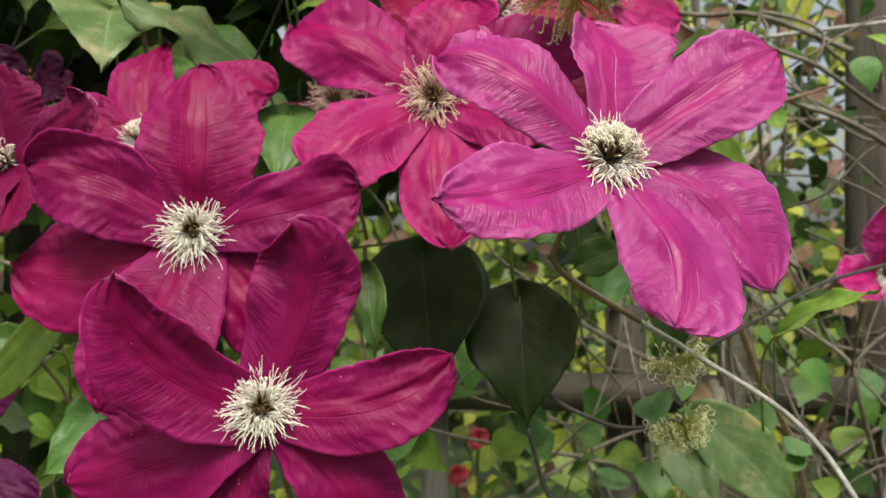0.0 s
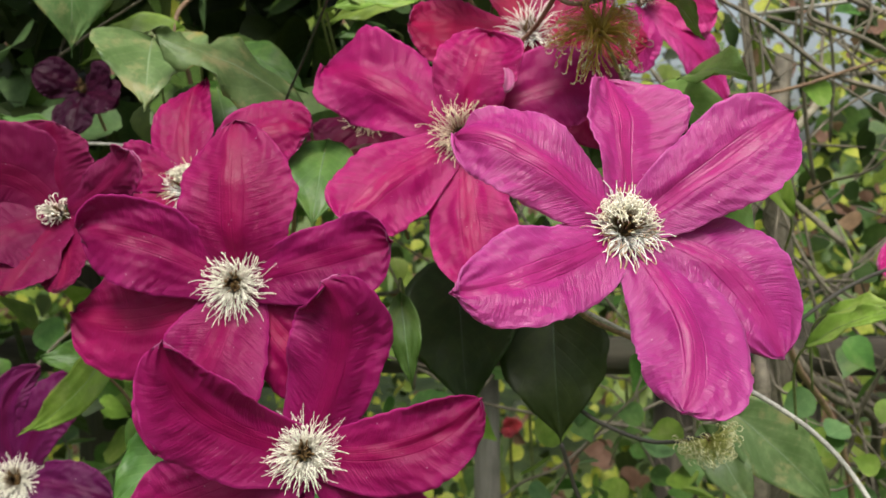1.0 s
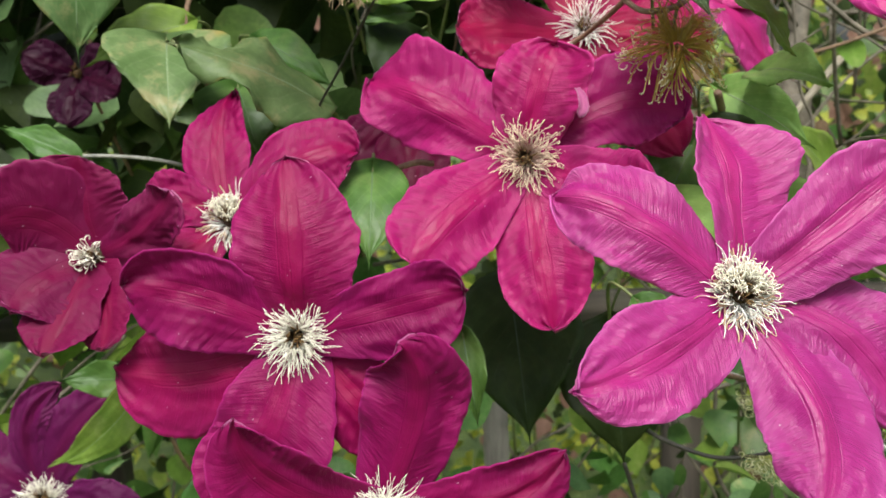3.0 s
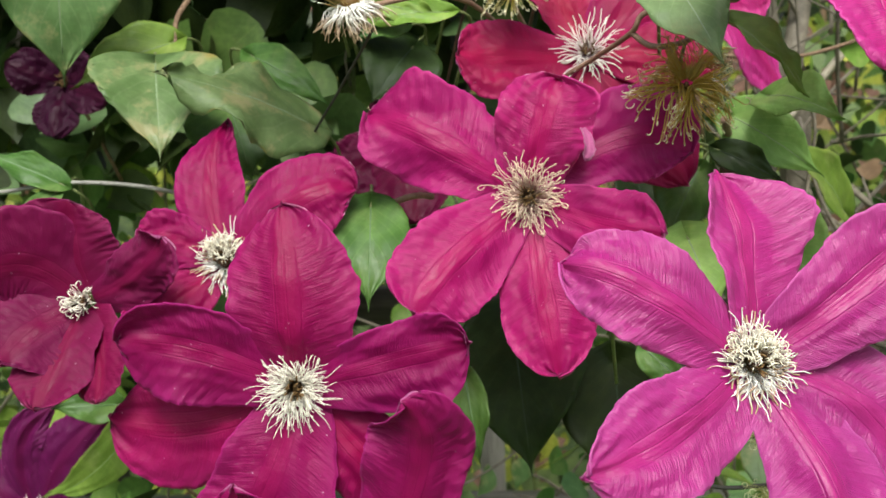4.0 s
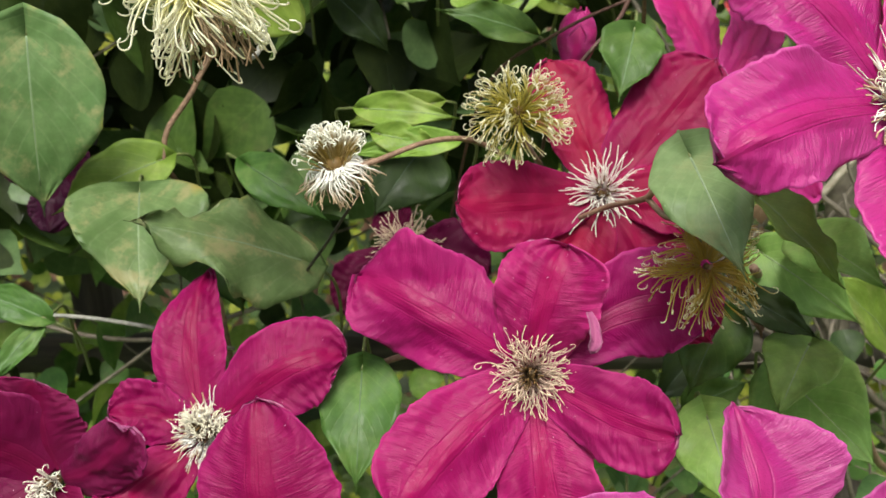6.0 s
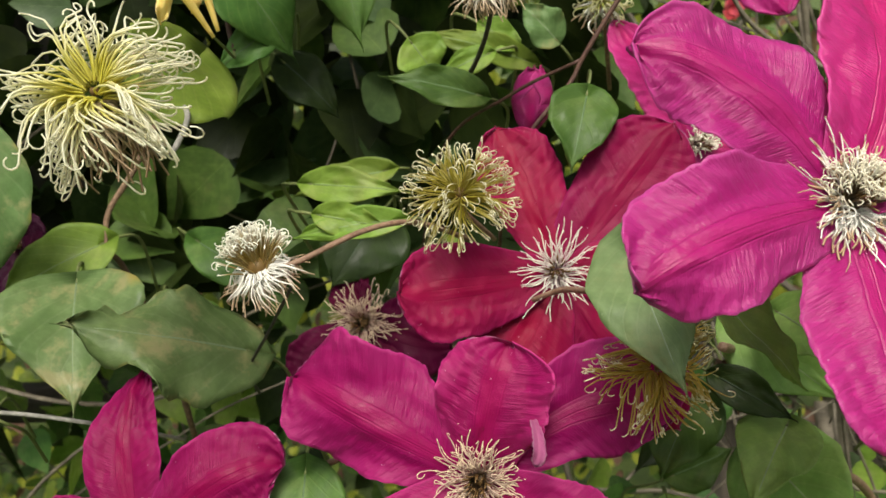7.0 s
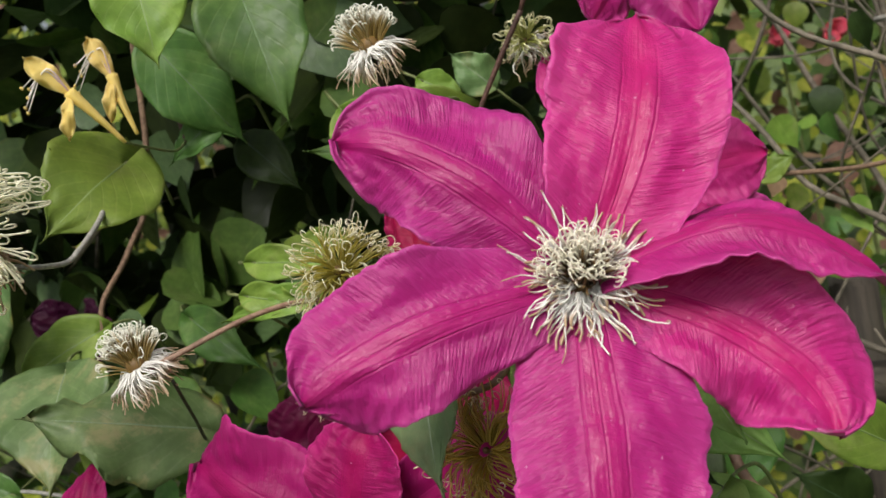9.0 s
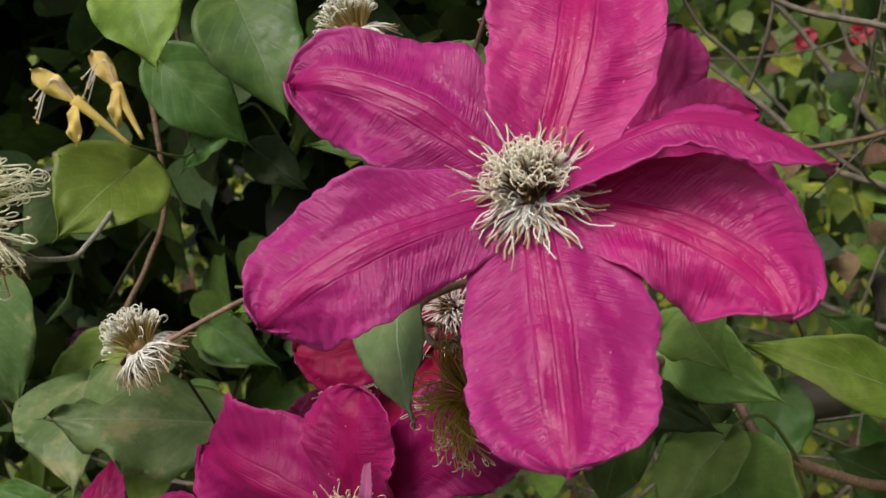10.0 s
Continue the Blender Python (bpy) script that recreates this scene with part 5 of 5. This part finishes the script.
leaf((-0.151, 0.579, 1.355), (-0.104, 0.565, 1.325), 0.026, "mid", face=(0.23, -0.96, 0.16))
leaf((-0.242, 0.503, 1.295), (-0.282, 0.502, 1.313), 0.018, "mid", face=(0.49, -0.84, 0.23))
leaf((-0.244, 0.500, 1.290), (-0.264, 0.475, 1.266), 0.013, "mid", face=(0.48, -0.83, 0.28))
leaf((-0.076, 0.547, 1.388), (-0.028, 0.542, 1.382), 0.018, "light", face=(0.10, -0.99, 0.08))
leaf((-0.065, 0.518, 1.379), (-0.034, 0.520, 1.370), 0.016, "light", face=(0.10, -0.99, 0.11))
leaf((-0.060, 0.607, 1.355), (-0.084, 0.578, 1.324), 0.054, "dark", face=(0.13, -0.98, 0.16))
leaf((0.065, 0.425, 1.380), (0.077, 0.380, 1.347), 0.034, "mildew", face=(-0.22, -0.96, 0.17), lobes=0.25)
leaf((0.092, 0.436, 1.362), (0.120, 0.418, 1.331), 0.021, "fresh", face=(0.25, -0.7, 0.7), fold=0.3, bow=0.14, bend=0.12, up=0.8)
leaf((0.115, 0.527, 1.314), (0.158, 0.507, 1.283), 0.034, "fresh", face=(-0.29, -0.92, 0.26))
leaf((0.104, 0.505, 1.299), (0.134, 0.492, 1.283), 0.018, "dark", face=(-0.25, -0.93, 0.28))
leaf((0.095, 0.513, 1.288), (0.076, 0.495, 1.254), 0.036, "mid", face=(-0.19, -0.93, 0.32))
leaf((0.077, 0.444, 1.267), (0.084, 0.414, 1.240), 0.034, "fresh", face=(-0.19, -0.89, 0.41), lobes=0.28, fold=0.03, up=0.7)
leaf((0.124, 0.518, 1.256), (0.158, 0.473, 1.227), 0.052, "fresh", face=(-0.29, -0.88, 0.37))
leaf((-0.069, 0.455, 1.285), (-0.068, 0.420, 1.244), 0.036, "mid", face=(0.16, -0.91, 0.38))
# These two hang under the flowers, in the green darkened for shade.
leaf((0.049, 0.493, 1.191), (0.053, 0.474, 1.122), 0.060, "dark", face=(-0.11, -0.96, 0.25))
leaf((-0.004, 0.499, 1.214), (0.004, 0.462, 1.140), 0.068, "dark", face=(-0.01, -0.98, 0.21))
leaf((-0.027, 0.437, 1.206), (-0.021, 0.428, 1.164), 0.017, "mid", face=(0.04, -0.97, 0.22))
leaf((0.051, 0.399, 1.231), (0.067, 0.391, 1.216), 0.017, "mid", face=(-0.16, -0.92, 0.35))
leaf((-0.194, 0.468, 1.184), (-0.268, 0.483, 1.122), 0.024, "light", face=(0.40, -0.88, 0.24), bend=-0.1)
leaf((-0.237, 0.524, 1.160), (-0.270, 0.510, 1.164), 0.022, "mid", face=(0.41, -0.89, 0.21))
leaf((-0.134, 0.413, 1.140), (-0.167, 0.391, 1.113), 0.037, "mid", face=(0.31, -0.89, 0.34))
leaf((0.170, 0.597, 1.110), (0.238, 0.605, 1.043), 0.046, "pale", face=(-0.31, -0.89, 0.33))
leaf((0.152, 0.597, 1.095), (0.178, 0.572, 1.049), 0.032, "pale", face=(-0.26, -0.90, 0.35))
leaf((-0.117, 0.527, 1.451), (-0.128, 0.472, 1.429), 0.055, "light", face=(0.68, -0.73, 0.07), lobes=0.24, fold=0.05)
leaf((-0.084, 0.535, 1.531), (-0.076, 0.521, 1.488), 0.044, "light", face=(0.60, -0.80, -0.09))
leaf((-0.070, 0.595, 1.520), (-0.049, 0.571, 1.446), 0.056, "mid", face=(0.52, -0.86, -0.03))
leaf((-0.116, 0.577, 1.501), (-0.087, 0.589, 1.441), 0.043, "mid", face=(0.42, -0.91, 0.02))
leaf((-0.097, 0.586, 1.461), (-0.126, 0.570, 1.442), 0.020, "mid", face=(0.44, -0.89, 0.06))
leaf((-0.099, 0.606, 1.442), (-0.071, 0.602, 1.410), 0.027, "dark", face=(0.38, -0.92, 0.11))
leaf((0.003, 0.574, 1.421), (-0.042, 0.563, 1.435), 0.020, "mid", face=(0.27, -0.96, 0.12))
leaf((-0.028, 0.589, 1.447), (-0.017, 0.591, 1.428), 0.027, "light", face=(0.26, -0.96, 0.09))
leaf((0.025, 0.620, 1.432), (-0.030, 0.610, 1.452), 0.017, "light", face=(0.21, -0.97, 0.08))
leaf((0.006, 0.618, 1.451), (0.027, 0.621, 1.434), 0.017, "light", face=(0.17, -0.98, 0.08))
leaf((0.008, 0.597, 1.438), (-0.020, 0.590, 1.429), 0.014, "light", face=(0.23, -0.97, 0.10))
leaf((0.042, 0.613, 1.442), (0.025, 0.612, 1.462), 0.022, "pale", face=(0.14, -0.99, 0.06))
leaf((0.055, 0.541, 1.420), (0.046, 0.517, 1.390), 0.030, "mid", face=(0.12, -0.97, 0.20))
leaf((-0.049, 0.584, 1.385), (-0.103, 0.593, 1.373), 0.019, "light", face=(0.36, -0.91, 0.21))
leaf((-0.063, 0.597, 1.369), (-0.093, 0.583, 1.363), 0.015, "mid", face=(0.36, -0.90, 0.24))
leaf((-0.034, 0.521, 1.374), (-0.084, 0.516, 1.369), 0.015, "light", face=(0.38, -0.88, 0.27))
leaf((0.149, 0.766, 1.338), (0.171, 0.770, 1.348), 0.017, "light", face=(0.09, -0.98, 0.18))
leaf((0.193, 0.578, 1.251), (0.137, 0.538, 1.303), 0.031, "light", face=(0.11, -0.93, 0.36))

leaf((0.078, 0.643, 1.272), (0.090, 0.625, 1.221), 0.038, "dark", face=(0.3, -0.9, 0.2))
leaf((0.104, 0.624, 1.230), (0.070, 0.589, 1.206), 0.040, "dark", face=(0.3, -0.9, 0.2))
leaf((0.125, 0.698, 1.212), (0.108, 0.668, 1.170), 0.037, "mid", face=(0.3, -0.9, 0.2))
leaf((0.091, 0.580, 1.210), (0.124, 0.585, 1.223), 0.026, "mid", face=(0.3, -0.9, 0.2))
leaf((0.172, 0.765, 1.206), (0.152, 0.749, 1.239), 0.026, "mid", face=(0.3, -0.9, 0.2))
leaf((0.172, 0.696, 1.147), (0.142, 0.676, 1.184), 0.040, "dark", face=(0.3, -0.9, 0.2))
leaf((0.198, 0.514, 1.175), (0.233, 0.473, 1.199), 0.020, "light", face=(-0.3, -0.7, 0.6))
leaf((0.227, 0.579, 1.181), (0.259, 0.548, 1.190), 0.016, "light", face=(-0.3, -0.7, 0.6))
leaf((0.130, 0.511, 1.325), (0.150, 0.459, 1.317), 0.032, "fresh", face=(-0.3, -0.8, 0.5))
leaf((0.131, 0.500, 1.277), (0.108, 0.459, 1.260), 0.034, "fresh", face=(-0.2, -0.8, 0.5))
leaf((0.112, 0.542, 1.287), (0.115, 0.521, 1.272), 0.016, "dead", face=(0.2, -0.9, 0.2), fold=0.7, cup=0.5, wave=0.003, label="curled brown dead leaf on a peeling stem")


# ---- roses beyond the fence ----
def rose(place, size, seed):
    rng = random.Random(seed)
    p = np.array(place, float)
    ob = thing("rose_blossom", p, "small coral-pink rose among far shrubs", "flower", "far roses")
    for k in range(9):
        a, ring = 2.4 * k, 0.35 + 0.65 * (k / 9)
        out = np.array((math.cos(a), -0.55, math.sin(a)))
        s = Shape()
        blade(s, p, p + size * ring * unit(out), (0, -1, 0.3), size * 0.9, petal_outline, bow=0.15, cup=0.3, seed=seed + k, rows=10, cols=8)
        part("petal", s, ROSE, ob)
    s = Shape()
    tube(s, smooth([p, p + np.array((0.0, 0.03, -0.1)), p + np.array((0.02, 0.08, -0.5))]), 0.002, 0.003, 5)
    part("stalk", s, STEM_GREEN, ob)


rose((0.018, 1.282, 0.965), 0.022, 50)
rose((-0.010, 1.271, 0.917), 0.022, 51)
rose((0.218, 1.420, 1.359), 0.022, 52)
rose((0.155, 1.455, 1.367), 0.022, 53)
rose((0.272, 1.449, 1.414), 0.022, 54)
